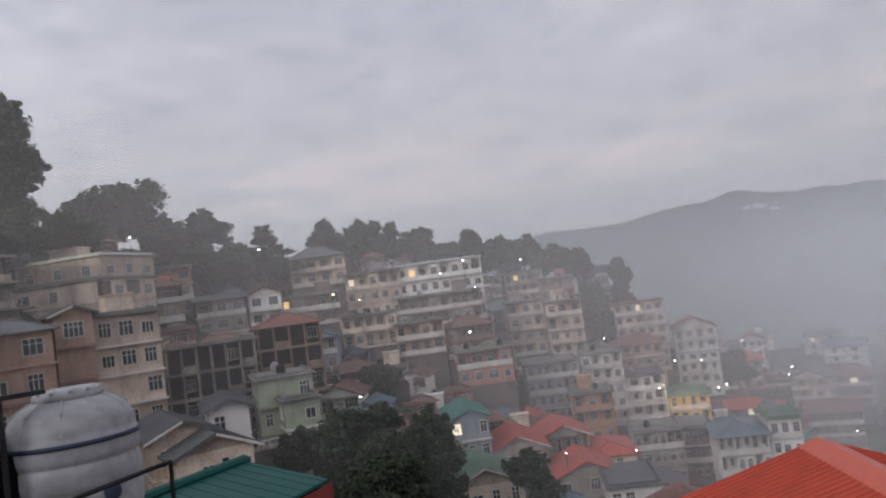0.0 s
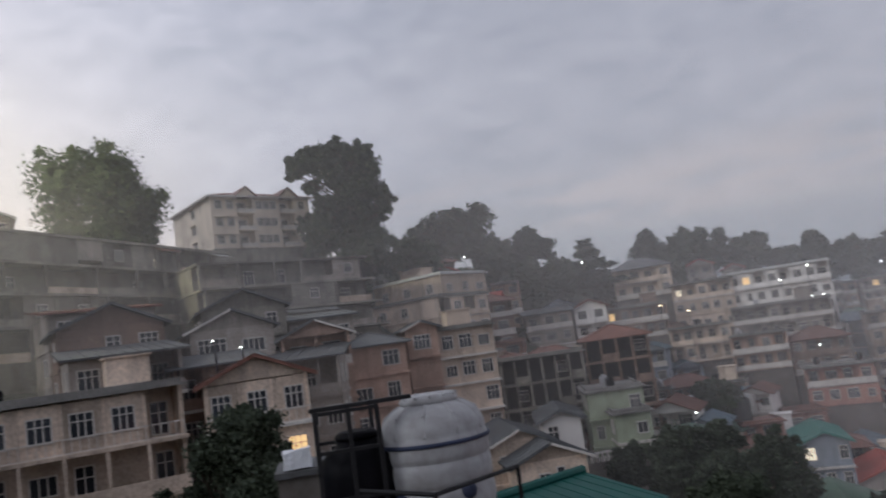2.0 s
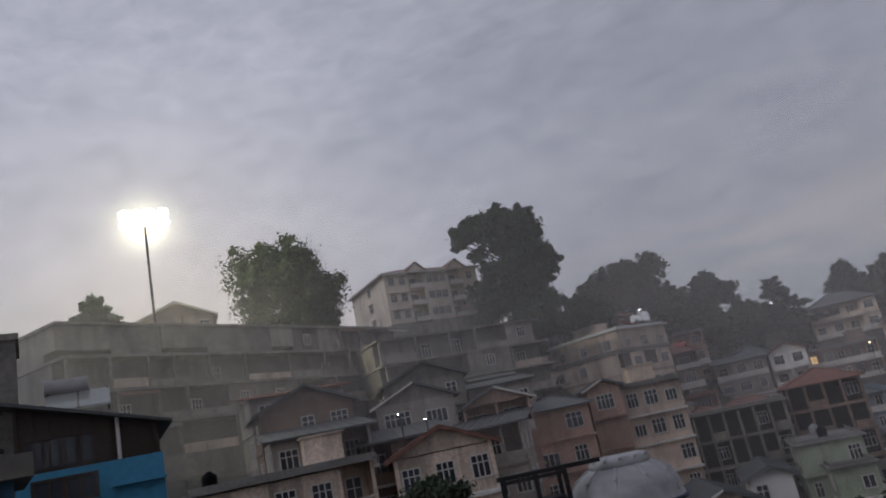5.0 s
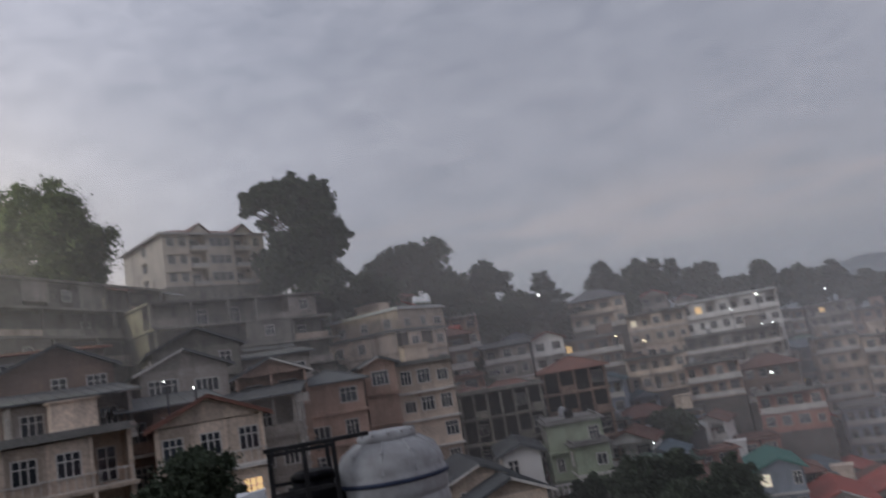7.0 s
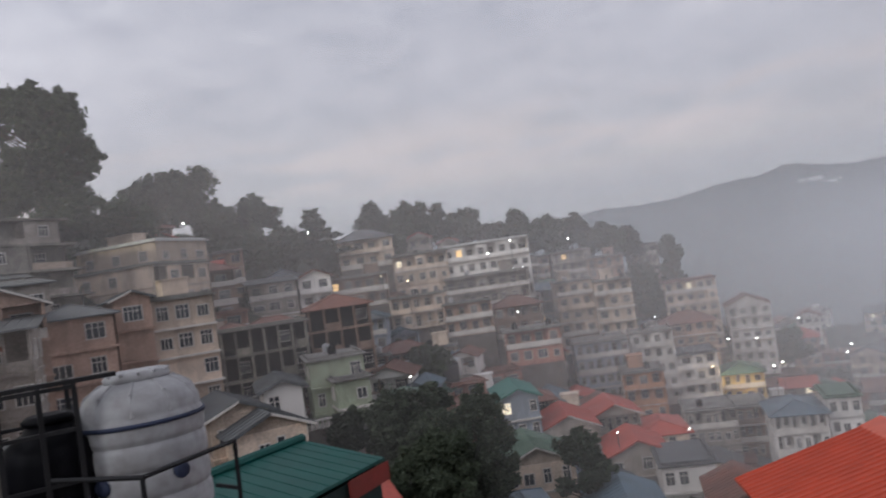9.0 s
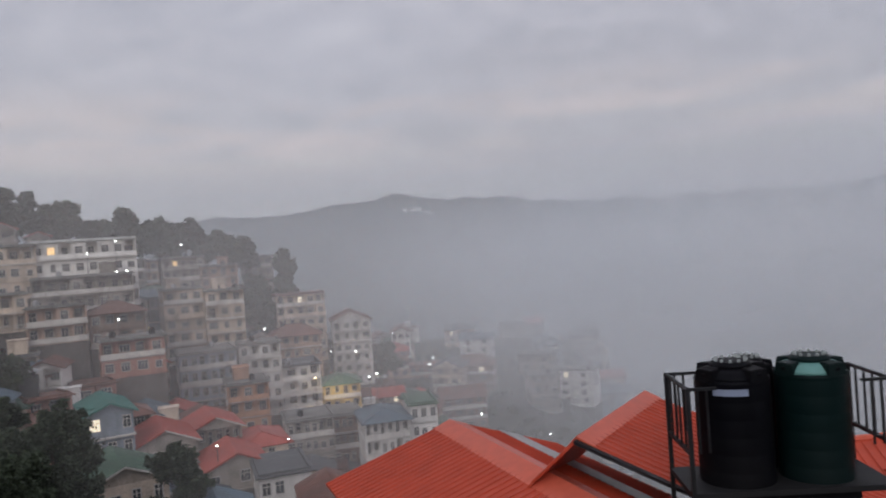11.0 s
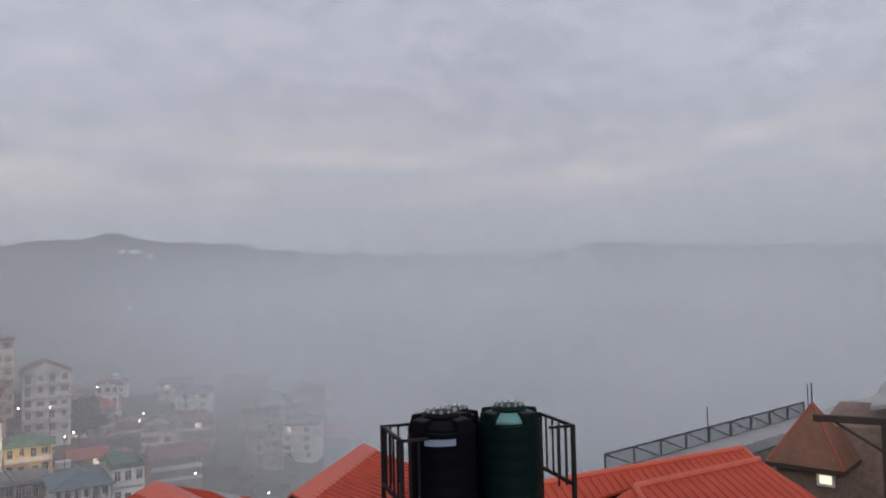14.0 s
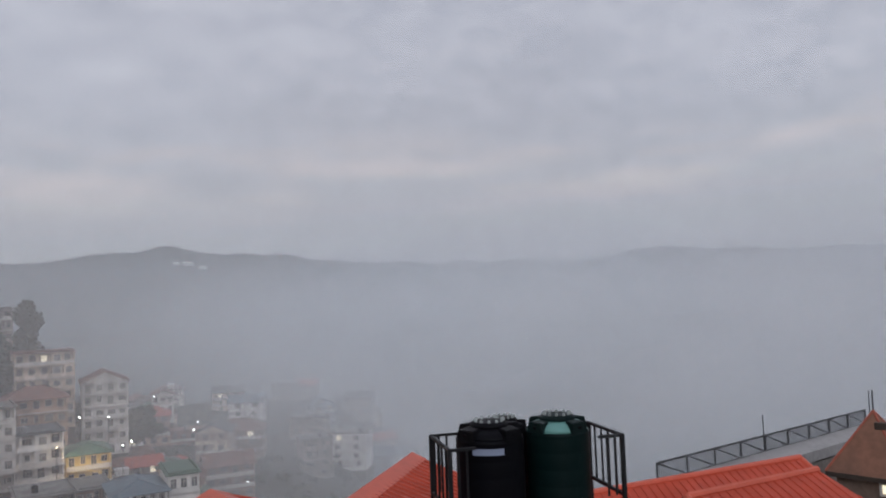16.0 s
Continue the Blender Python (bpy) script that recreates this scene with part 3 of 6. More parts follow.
    for f in range(floors):
        z = H - (f + 1) * storey
        if z < -0.2:
            break
        deck = bool(balcony) and (f % 3) < balcony
        for i in range(cols):
            xx = -w / 2 + w * (i + 0.5) / cols + rnd.uniform(-0.1, 0.1)
            kind = ""
            if lit > 0 and rnd.random() < 0.35:
                kind, lit = rnd.choice("wc"), lit - 1
            if deck and rnd.random() < 0.3:
                bm = bmesh.new()
                box(bm, -w / 2 + w * i / cols + 0.12, 0.06, z + 0.115, -w / 2 + w * (i + 1) / cols - 0.12, 2.0, z + storey - 0.13)
                part("closed_bay", bm, wm, b)
                window(b, xx, 0.06, z + 0.95, ww, sill_h, lit=kind)
            elif deck and (i % 2 == 0):
                window(b, xx, 2.0, z + 0.25, ww * 0.9, 2.0, lit=kind)
            elif far_off or kind or rnd.random() < 0.72:
                window(b, xx, 2.0 if deck else 0, z + 0.95, ww * rnd.choice((0.7, 1.0, 1.0, 1.25)), sill_h * rnd.choice((0.8, 1.0, 1.0)), lit=kind)
        for i in range(side):
            yy = d * (i + 0.5) / side
            for s in (-1, 1):
                if rnd.random() < 0.45:
                    window(b, s * w / 2, yy, z + 0.95, min(1.3, d / side * 0.45), sill_h, turn=90 * s)
        if deck:
            out = rnd.choice((0.0, 0.0, 0.7))
            bm = bmesh.new()
            box(bm, -w / 2 - 0.05, -out - 0.2, z - 0.14, w / 2 + 0.05, 2.0, z + 0.115)
            bal = part("balcony", bm, M_TRIM if rnd.random() < (0.55 if far_off else 0.3) else wm, b)
            bm = bmesh.new()
            if rnd.random() < (0.85 if far_off else 0.5):
                box(bm, -w / 2 + 0.05, -out - 0.1, z + 0.115, w / 2 - 0.05, -out + 0.02, z + 0.95)
            else:
                railing(bm, -w / 2 + 0.05, w / 2 - 0.05, -out - 0.1, z + 0.115)
            part("railing", bm, M_TRIM if rnd.random() < (0.6 if far_off else 0.3) else wm, bal)
            for i in range(1, cols if math.hypot(x, y) < 190 and not lean else 1):
                xx = -w / 2 + w * i / cols - 0.1
                bm = bmesh.new()
                box(bm, xx, -out + 0.05, z + 0.115, xx + 0.2, -out + 0.25, z + storey - 0.14)
                part("post", bm, wm, bal)
    roof_on(b, roof, w, d, H, rm, 0.6, not lean)
    if roof == "slab" and w > 6:
        for _ in range(rnd.choice((1, 1, 2))):
            roof_tank(b, rnd.uniform(-w / 2 + 1, w / 2 - 1), rnd.uniform(2, d - 1.5), H + 0.18, rnd.choice((M_BLACK, M_BLACK, M_WHITEP)))
        bm = bmesh.new()
        sx = rnd.uniform(-w / 2 + 2, w / 2 - 2)
        box(bm, sx - 1.4, d * 0.55, H + 0.18, sx + 1.4, d * 0.9, H + 2.4)
        box(bm, sx - 1.6, d * 0.55 - 0.2, H + 2.4, sx + 1.6, d * 0.9 + 0.2, H + 2.52)
        if rnd.random() < 0.4:
            part("stair_head", bm, wm, b)
        else:
            bm.free()
    return b


def apartment_block(x, y, eaves, w, d, heading, storey, low):
    """Three storeys with recessed balconies under small gables; (x, y) is the near corner of the front."""
    b = base("apartment_block", pose(x, y, low, 0, 0, heading), "pale yellow three-storey apartment block with red hip roof", "building")
    H, wm = eaves - low, WALL["yellow"]
    bays = ((0.25, 0.40), (0.68, 0.83))
    for f in range(3):
        z = H - (f + 1) * storey
        outline = [(0, 0)]
        for a, c in bays:
            outline += [(a * w, 0), (a * w, 1.8), (c * w, 1.8), (c * w, 0)]
        outline += [(w, 0), (w, d), (0, d)]
        bm = bmesh.new()
        prism(bm, [Vector((p[0], p[1], z + storey)) for p in outline], storey)
        part("wall", bm, wm, b)
        for a, c in bays:
            bm = bmesh.new()
            box(bm, a * w - 0.2, -0.9, z - 0.12, c * w + 0.2, 1.8, z + 0.1)
            bal = part("balcony", bm, wm, b)
            bm = bmesh.new()
            box(bm, a * w - 0.15, -0.85, z + 0.1, c * w + 0.15, -0.72, z + 0.75)
            part("parapet", bm, M_TRIM, bal)
            bm = bmesh.new()
            bar(bm, (a * w - 0.1, -0.78, z + 1.05), (c * w + 0.1, -0.78, z + 1.05), 0.05)
            part("rail", bm, M_RAIL, bal)
            window(b, (a + c) / 2 * w, 1.8, z + 0.2, 1.5, 2.1)
        for q in (0.07, 0.18, 0.47, 0.54, 0.61, 0.91):
            window(b, q * w, 0, z + 0.9, 1.1, 1.4)
        bm = bmesh.new()
        box(bm, 0.02 * w, -0.5, z + 2.45, 0.23 * w, 0, z + 2.55)
        part("sunshade", bm, wm, b)
        for yy in (0.45,):
            window(b, 0, yy * d, z + 0.9, 1.5, 1.4, turn=-90)
            bm = bmesh.new()
            box(bm, -0.5, yy * d - 1.1, z + 2.45, 0, yy * d + 1.1, z + 2.56)
            part("sunshade", bm, wm, b)
    bm = bmesh.new()
    box(bm, -0.05, -0.05, -6, w, d, H - 3 * storey)
    part("foundation", bm, WALL["concrete"], b)
    o = 0.9
    p = [Vector(q) for q in ((-o, -o, H), (w + o, -o, H), (w + o, d + o, H), (-o, d + o, H))]
    a, c = Vector((w * 0.36, d / 2, H + 3.0)), Vector((w * 0.64, d / 2, H + 3.0))
    bm = bmesh.new()
    for f in ((p[0], p[1], c, a), (p[1], p[2], c), (p[2], p[3], a, c), (p[3], p[0], a)):
        prism(bm, f, 0.15)
    roof = part("roof", bm, ROOF["rust"], b, "dull red sheet hip roof")
    bm = bmesh.new()
    box(bm, -o - 0.04, -o - 0.04, H - 0.35, w + o, -o, H - 0.02)
    box(bm, -o - 0.04, -o, H - 0.35, -o, d + o, H - 0.02)
    part("fascia", bm, M_TRIM, b)
    for u, v in bays:
        m = (u + v) / 2 * w
        bm = bmesh.new()
        for s in (-1, 1):
            prism(bm, [(m, -1.3, H + 1.75), (m + s * 2.1, -1.3, H - 0.1), (m + s * 2.1, 4.0, H - 0.1), (m, 6.0, H + 1.75)][::s], 0.14)
        part("dormer_roof", bm, ROOF["rust"], roof)
        bm = bmesh.new()
        lo = [bm.verts.new(q) for q in ((m - 1.7, -0.9, H), (m + 1.7, -0.9, H), (m, -0.9, H + 1.5))]
        hi = [bm.verts.new(q.co + Vector((0, 0.2, 0))) for q in lo]
        bm.faces.new(lo), bm.faces.new(hi[::-1])
        for i in range(3):
            bm.faces.new((lo[i], lo[(i + 1) % 3], hi[(i + 1) % 3], hi[i]))
        part("gable_wall", bm, wm, b)
    SITES.append((x - 10, y + 10, 24, eaves, 9))


def gallery_block(x, y, top, w, heading, tiers, step, low, seed, label, blank=0.0):
    """A long stepped block of raw concrete: stained walls, dark galleries with columns and parapets, tier below tier."""
    rg = random.Random(seed)
    b = base("gallery_block", pose(x, y, low, 0, 0, heading), label, "building")
    H, wm = top - low, WALL["concrete"]
    for f in range(tiers):
        z1 = H - f * step
        z0, out = z1 - step, -1.3 * f
        bm = bmesh.new()
        box(bm, 0, out + 2.4, z0, w, 12, z1 - 0.3)
        part("back_wall", bm, wm, b)
        bm = bmesh.new()
        box(bm, -0.2, out - 0.25, z1 - 0.3, w + 0.2, 12, z1)
        part("floor_slab", bm, wm, b)
        xx = 0.0
        while xx < w - 1.5:
            n = min(rg.uniform(3.2, 7.5), w - xx)
            k = rg.random()
            if (f == 0 and xx < blank * w) or k < 0.22:
                bm = bmesh.new()
                box(bm, xx, out + rg.uniform(0, 0.35), z0 + (0.0 if k < 0.6 else 0.9), xx + n, out + 2.4, z1 - 0.3)
                part("wall", bm, rg.choice((wm, wm, WALL["grey"])), b)
                if k < 0.16 and n > 2.5:
                    window(b, xx + n / 2, out, z0 + 1.1, 1.2, 1.3)
            else:
                bm = bmesh.new()
                box(bm, xx + 0.05, out, z0, xx + 0.4, out + 0.35, z1 - 0.3)
                part("column", bm, wm, b)
                if k < 0.8:
                    bm = bmesh.new()
                    box(bm, xx + 0.4, out + 0.02, z0, xx + n, out + 0.16, z0 + rg.uniform(0.8, 1.3))
                    part("parapet", bm, rg.choice((wm, WALL["grey"], WALL["cream"])), b)
                if k > 0.7:
                    window(b, xx + n / 2, out + 2.4, z0 + 0.4, 1.3, 1.9, lit="c" if k > 0.96 else "")
                if k > 0.86:
                    bm = bmesh.new()
                    prism(bm, [(xx, out - 1.2, z1 - 0.9), (xx + n, out - 1.2, z1 - 0.9), (xx + n, out + 0.1, z1 - 0.35), (xx, out + 0.1, z1 - 0.35)], 0.06)
                    part("awning", bm, ROOF[rg.choice(("slate", "white", "rust"))], b)
            xx += n
    bm = bmesh.new()
    box(bm, 0, -1.3 * tiers, 0, w, 12, H - tiers * step)
    part("foundation", bm, wm, b)
    for i in range(5):
        xx = w * (0.1 + 0.2 * i) + rg.uniform(-2, 2)
        bm = bmesh.new()
        bar(bm, (xx, 0.4, H), (xx, 0.4, H + rg.uniform(0.6, 1.4)), 0.05)
        part("starter_bar", bm, M_RAIL, b)
    SITES.append((x - 6, y + w / 2, 30, top, 20))


apartment_block(-87.9, 98.5, 31.5, 19.6, 18, 65, 3.15, 21.9)
gallery_block(-72.9, 32.9, 19.0, 57, 94.8, 4, 3.7, -2.0, 5, "long raw concrete terraces with dark galleries", blank=0.55)
building(-47.3, 110.5, 11.0, 11.8, 15, 1, 75, 3.6, "cream", "slab", "white", 3, side=3, vary=False, label="cream top storey under a thin white roof slab")
building(-47.4, 109.4, 7.5, 12.5, 15, 3, 74, 3.3, "cream", "slab", "concrete", 4, side=3, balcony=1, vary=False, label="cream hillside house with projecting balcony storey")
building(-33.0, 75.1, 1.5, 6.3, 12, 6, 34, 3.0, "cream", "slab", "concrete", 3, side=3, label="tall cream hillside house with grouped windows")
building(-39.0, 65.3, 1.1, 6.6, 11, 5, 37, 3.2, "pinkish", "hip", "slate", 2, side=2, label="dusky pink house under a dark slate hip roof")
building(-36.4, 71.3, 2.2, 3.4, 10, 5, 35, 3.2, "pinkish", "gable", "slate", 1, label="dusky pink house with a small dark gable")
building(-37.2, 49.6, 0.5, 7.1, 10, 4, 29, 3.2, "grey", "shed", "slate", 4, balcony=1, lit=2, label="grey hillside house with lit windows and balconies")
building(-39.2, 31.1, -0.1, 11.6, 10, 5, 56, 3.2, "cream", "slab", "concrete", 5, balcony=2, label="weathered cream house with white balconies")
building(-32.0, 38.4, -0.4, 6.6, 9, 4, 44, 3.2, "cream", "gable", "rust", 3, balcony=1, lit=1, label="brownish house with a warm lit window")
building(-50.5, 43.5, 5.4, 8.2, 9, 4, 58, 3.2, "brown", "gable", "slate", 3, label="shadowed grey house with a dark gable")
building(-43.6, 38.6, 2.6, 7.6, 8, 4, 56, 3.2, "grey", "shed", "slate", 3, balcony=1, label="dim grey house with a tilted sheet roof")
building(-45.6, 52.2, 4.2, 7.4, 9, 4, 50, 3.2, "grey", "gable", "slate", 2, label="dim house with a dark gable end")
building(-39.6, 43.4, 1.0, 6.4, 9, 4, 47, 3.2, "brown", "shed", "slate", 3, balcony=1, label="dark brown house with a pitched roof")
building(-55.5, 47.0, 7.4, 9.0, 8, 3, 62, 3.1, "grey", "shed", "rust", 3, label="dim grey house under a rusty sheet roof")
building(-50.2, 59.5, 6.6, 8.4, 9, 4, 48, 3.1, "concrete", "gable", "slate", 3, label="weathered concrete house with a low gable")
building(-45.8, 66.5, 4.8, 7.0, 9, 4, 42, 3.1, "grey", "shed", "slate", 3, label="grey house with a tilted dark roof")
building(-40.5, 57.6, 2.6, 6.4, 9, 4, 39, 3.1, "pinkish", "gable", "slate", 2, balcony=1, label="dusky house with a dark gable")
building(-81.6, 51.6, 21.6, 9.0, 12, 2, 58, 3.0, "grey", "gable", "white", 4, label="low grey building with a pale sheet roof")
building(-31.3, 95.0, -3.4, 11.3, 12, 4, 22, 3.3, "concrete", "frame", "concrete", 6, label="unfinished concrete frame building with open floors")
building(-22.5, 101.6, -2.2, 8.8, 12, 5, 16, 3.2, "brown", "frame", "rust", 4, lit=0, label="dark concrete frame house under a rusty roof")
building(-20.1, 85.7, -7.9, 6.4, 10, 4, 19, 3.1, "palegreen", "slab", "concrete", 3, side=2, label="pale green stepped house")
building(-17.7, 82.1, -10.2, 3.9, 9, 3, 22, 3.1, "palegreen", "slab", "concrete", 2, label="pale green lower house with balcony")
building(-19.8, 63.0, -7.7, 3.3, 8, 2, 21, 3.0, "white", "gable", "slate", 2, label="small white gabled house with blue window")
building(-20.6, 54.2, -8.1, 4.4, 9, 2, 31, 3.0, "cream", "gable", "slate", 3, label="cream cottage with grey pitched roof")
building(-17.6, 52.1, -9.2, 5.3, 8, 2, 33, 3.0, "cream", "gable", "slate", 4, label="cream house with wide grey roof")
building(-1.5, 160.0, 5.6, 18.6, 12, 4, 4, 3.3, "white", "slab", "white", 8, side=3, balcony=1, lit=1, vary=False, label="long white four-storey hotel with lit windows")
building(-15.7, 157.2, 5.1, 11.8, 11, 3, 8, 3.2, "cream", "slab", "concrete", 5, balcony=1, lit=1, vary=False, label="cream hotel wing with lamp-lit terrace")
building(-2.1, 152.0, -1.3, 17.3, 9, 2, 4, 3.2, "grey", "slab", "concrete", 8, label="grey lower terrace building")
building(-27.9, 162.6, 10.5, 12.1, 10, 2, 14, 3.2, "cream", "hip", "slate", 4, label="cream villa on the ridge")
building(-33.8, 135.9, 3.1, 6.0, 8, 2, 20, 3.0, "white", "gable", "rust", 2, label="small white house with a gable")
building(-40.7, 131.9, 3.1, 8.6, 8, 3, 23, 3.0, "grey", "shed", "slate", 3, label="grey house with a sheet roof")
building(-26.7, 142.5, 1.9, 11.3, 9, 2, 16, 3.0, "brown", "slab", "concrete", 5, lit=1, label="brown hillside house with lit window")
building(-15.8, 141.1, -3.4, 10.5, 9, 2, 10, 3.0, "cream", "slab", "concrete", 5, label="cream house with white balconies")
building(-6.3, 139.9, -6.0, 9.1, 9, 2, 7, 3.0, "pinkish", "slab", "concrete", 4, balcony=1, label="dusky house with balconies")
building(3.0, 142.0, -7.8, 9.1, 9, 2, 2, 3.0, "brown", "hip", "rust", 4, label="brown house under rusty roof")
building(4.8, 131.9, -12.0, 9.9, 9, 2, 1, 3.0, "red", "slab", "concrete", 4, balcony=1, label="reddish house with pale balconies")
building(16.8, 167.2, -5.8, 8.2, 14, 8, 0, 3.0, "cream", "slab", "concrete", 3, balcony=2, label="tall cream apartment tower with balconies")
building(24.8, 164.1, -6.6, 8.0, 14, 8, -6, 3.0, "cream", "slab", "concrete", 3, side=2, balcony=2, label="tall cream apartment tower beside its twin")
building(18.6, 148.9, -17.8, 10.6, 12, 5, -2, 3.0, "bluegrey", "slab", "concrete", 6, balcony=1, label="blue-grey block with a columned top floor")
building(29.8, 155.2, -18.0, 8.5, 10, 5, -7, 3.0, "white", "slab", "concrete", 4, label="off-white block with large windows")
building(23.9, 138.0, -23.1, 7.4, 10, 5, -6, 3.0, "orange", "slab", "concrete", 3, balcony=1, label="orange house with open balconies")
building(37.5, 155.6, -23.7, 9.6, 12, 7, -8, 3.0, "white", "slab", "slate", 4, balcony=3, label="white block with banded balconies")
building(48.9, 193.9, -10.6, 12.7, 12, 6, -8, 3.0, "cream", "slab", "rust", 5, side=2, balcony=2, lit=1, label="cream balcony block with a white end wall")
building(62.9, 195.1, -19.1, 10.5, 12, 6, -14, 3.0, "white", "gable", "rust", 4, label="white block with gabled roofs")
building(43.6, 179.8, -19.7, 12.1, 10, 5, -10, 3.0, "pinkish", "hip", "rust", 5, label="pink block with rusty roof")
building(47.7, 158.0, -29.2, 8.2, 10, 3, -11, 3.2, "glow", "hip", "green", 4, label="green-roofed hall with a wall in warm lamplight")
building(41.2, 112.7, -27.9, 7.4, 10, 4, -12, 3.0, "white", "hip", "blue", 6, label="white house under a blue-grey hip roof")
building(48.4, 114.2, -26.7, 4.6, 10, 5, -15, 3.0, "white", "slab", "green", 3, balcony=1, label="white stair tower house with balconies")
building(14.3, 111.1, -24.3, 7.3, 9, 3, 1, 3.0, "grey", "gable", "red", 6, label="grey house with a long red roof")
building(6.6, 99.8, -22.7, 7.6, 10, 3, 2, 3.0, "grey", "gable", "red", 4, label="house with a bright red gable roof")
building(20.2, 106.1, -26.6, 6.6, 10, 3, -3, 3.0, "cream", "hip", "red", 4, lit=1, label="cream house with a red hip roof")
building(14.5, 94.9, -25.8, 7.2, 9, 2, -1, 3.0, "grey", "gable", "red", 4, label="low house with a red roof")
building(0.5, 98.0, -17.4, 5.1, 10, 6, 6, 3.0, "bluegrey", "gable", "teal", 3, lit=1, label="blue-grey narrow house with a teal roof")
building(1.3, 78.0, -21.0, 7.9, 9, 3, 7, 3.0, "cream", "gable", "green", 4, label="cream house with a faded green roof")
building(0.3, 60.0, -20.7, 3.8, 8, 3, 10, 3.0, "cream", "hip", "blue", 2, label="cottage under a blue-grey hip roof")
building(8.3, 61.5, -23.0, 6.3, 12, 3, -2, 3.2, "bluegrey", "gable", "blue", 4, label="blue-grey house with wide gable roof")
building(20.5, 72.2, -26.0, 6.2, 10, 3, -10, 3.0, "brown", "gable", "rust", 4, label="dim brown house with rusty roof")
building(18.4, 86.1, -25.5, 6.0, 10, 3, -6, 3.0, "white", "slab", "slate", 4, label="off-white house with a flat roof")
building(32.0, 126.0, -28.8, 8.1, 10, 5, -8, 3.0, "grey", "slab", "concrete", 6, label="grey flat-roofed hillside block")
building(39.6, 129.1, -29.8, 5.2, 10, 4, -11, 3.0, "brown", "slab", "concrete", 4, label="brown flat-roofed hillside block")
building(22.1, 213.9, 1.3, 10.9, 12, 4, -2, 3.0, "grey", "slab", "concrete", 5, lit=1, label="grey block half hidden in mist")
building(30.5, 207.8, -1.5, 9.7, 12, 5, -4, 3.0, "pinkish", "slab", "concrete", 4, label="pinkish block half hidden in mist")
building(45.4, 230.6, 0.2, 9.3, 10, 4, -7, 3.0, "grey", "slab", "concrete", 4, label="grey ridge house in mist")
building(95.7, 241.7, -30.0, 6.6, 9, 3, -22, 3.0, "white", "gable", "rust", 3, label="white house in the mist")
building(84.6, 224.6, -33.5, 12.1, 9, 3, -21, 3.0, "pinkish", "hip", "red", 4, label="pink house in the mist")
building(98.9, 229.6, -40.8, 11.0, 9, 4, -23, 3.0, "red", "slab", "rust", 4, label="reddish house in the mist")
building(88.3, 179.5, -42.0, 12.1, 9, 3, -18, 3.0, "brown", "gable", "rust", 4, label="brown gabled house in the mist")
gallery_block(-66.5, 71.0, 14.6, 25, 63, 4, 3.4, -4.0, 11, "stained concrete gallery building below the apartment block")
building(-7.3, 35.3, -11.7, 2.5, 5, 2, 24, 2.6, "white", "shed", "red", 3, label="small white house under a red sheet roof")
building(-4.9, 37.7, -13.8, 2.4, 5, 2, 21, 2.6, "cream", "gable", "red", 2, label="small house with a red gable roof")

# smaller houses that fill the slope between the larger ones
fill = random.Random(21)
STYLES = [("cream", "gable", "slate"), ("grey", "gable", "slate"), ("pinkish", "gable", "rust"), ("cream", "hip", "green"), ("white", "gable", "blue"), ("grey", "slab", "concrete"), ("pinkish", "slab", "concrete"), ("white", "gable", "rust"), ("brown", "hip", "rust"),
          ("cream", "slab", "concrete"), ("grey", "gable", "red"), ("bluegrey", "gable", "blue"), ("pinkish", "hip", "rust"), ("white", "slab", "concrete"), ("red", "slab", "rust")]
NAMES = {"cream": "cream", "grey": "grey", "pinkish": "dusky pink", "white": "off-white", "brown": "brown", "bluegrey": "blue-grey", "red": "brick-red"}
TOPS = {"gable": "pitched", "hip": "hipped", "slab": "flat"}
LARGE = list(SITES)
made = 0
for k in range(4200):
    yaw, r = fill.uniform(-24, 25), fill.uniform(68, 220)
    if yaw > 8 and r > 150 or yaw < -12 and r < 85 or yaw > 0 and r > 210:
        continue
    x, y = -r * math.sin(radians(yaw)), r * math.cos(radians(yaw))
    w, d, fl = fill.uniform(4.5, 8.5), fill.uniform(5, 8), fill.choice((1, 2, 2, 2, 3, 3))
    top = ground(x, y) + fl * 3.0 - fill.uniform(0.3, 1.2)
    if any(math.hypot(x - s[0], y - s[1]) < 0.42 * (w + s[2]) for s in SITES) or math.hypot(x + 8, y - 66) < 14:
        continue
    blocked = False
    for s in LARGE:
        sr, sy = math.hypot(s[0], s[1]), math.degrees(math.atan2(-s[0], s[1]))
        if sr > r and abs(sy - yaw) < math.degrees((s[2] / sr + w / r) / 2) and (top + 2) / r > (s[3] - 0.55 * s[4]) / sr:
            blocked = True
            break
    if blocked:
        continue
    st = fill.choice(STYLES)
    building(x, y, top, w, d, fl, yaw + fill.uniform(-14, 18), 3.0, st[0], st[1], st[2], max(2, int(w / 3.6)), side=0, balcony=fill.choice((0, 1, 1, 2)), lit=fill.choice((0, 0, 0, 1)), lean=True,
             label=f"small {NAMES[st[0]]} hillside house with a {TOPS[st[1]]} roof")
    made += 1
    if made >= 190:
        break


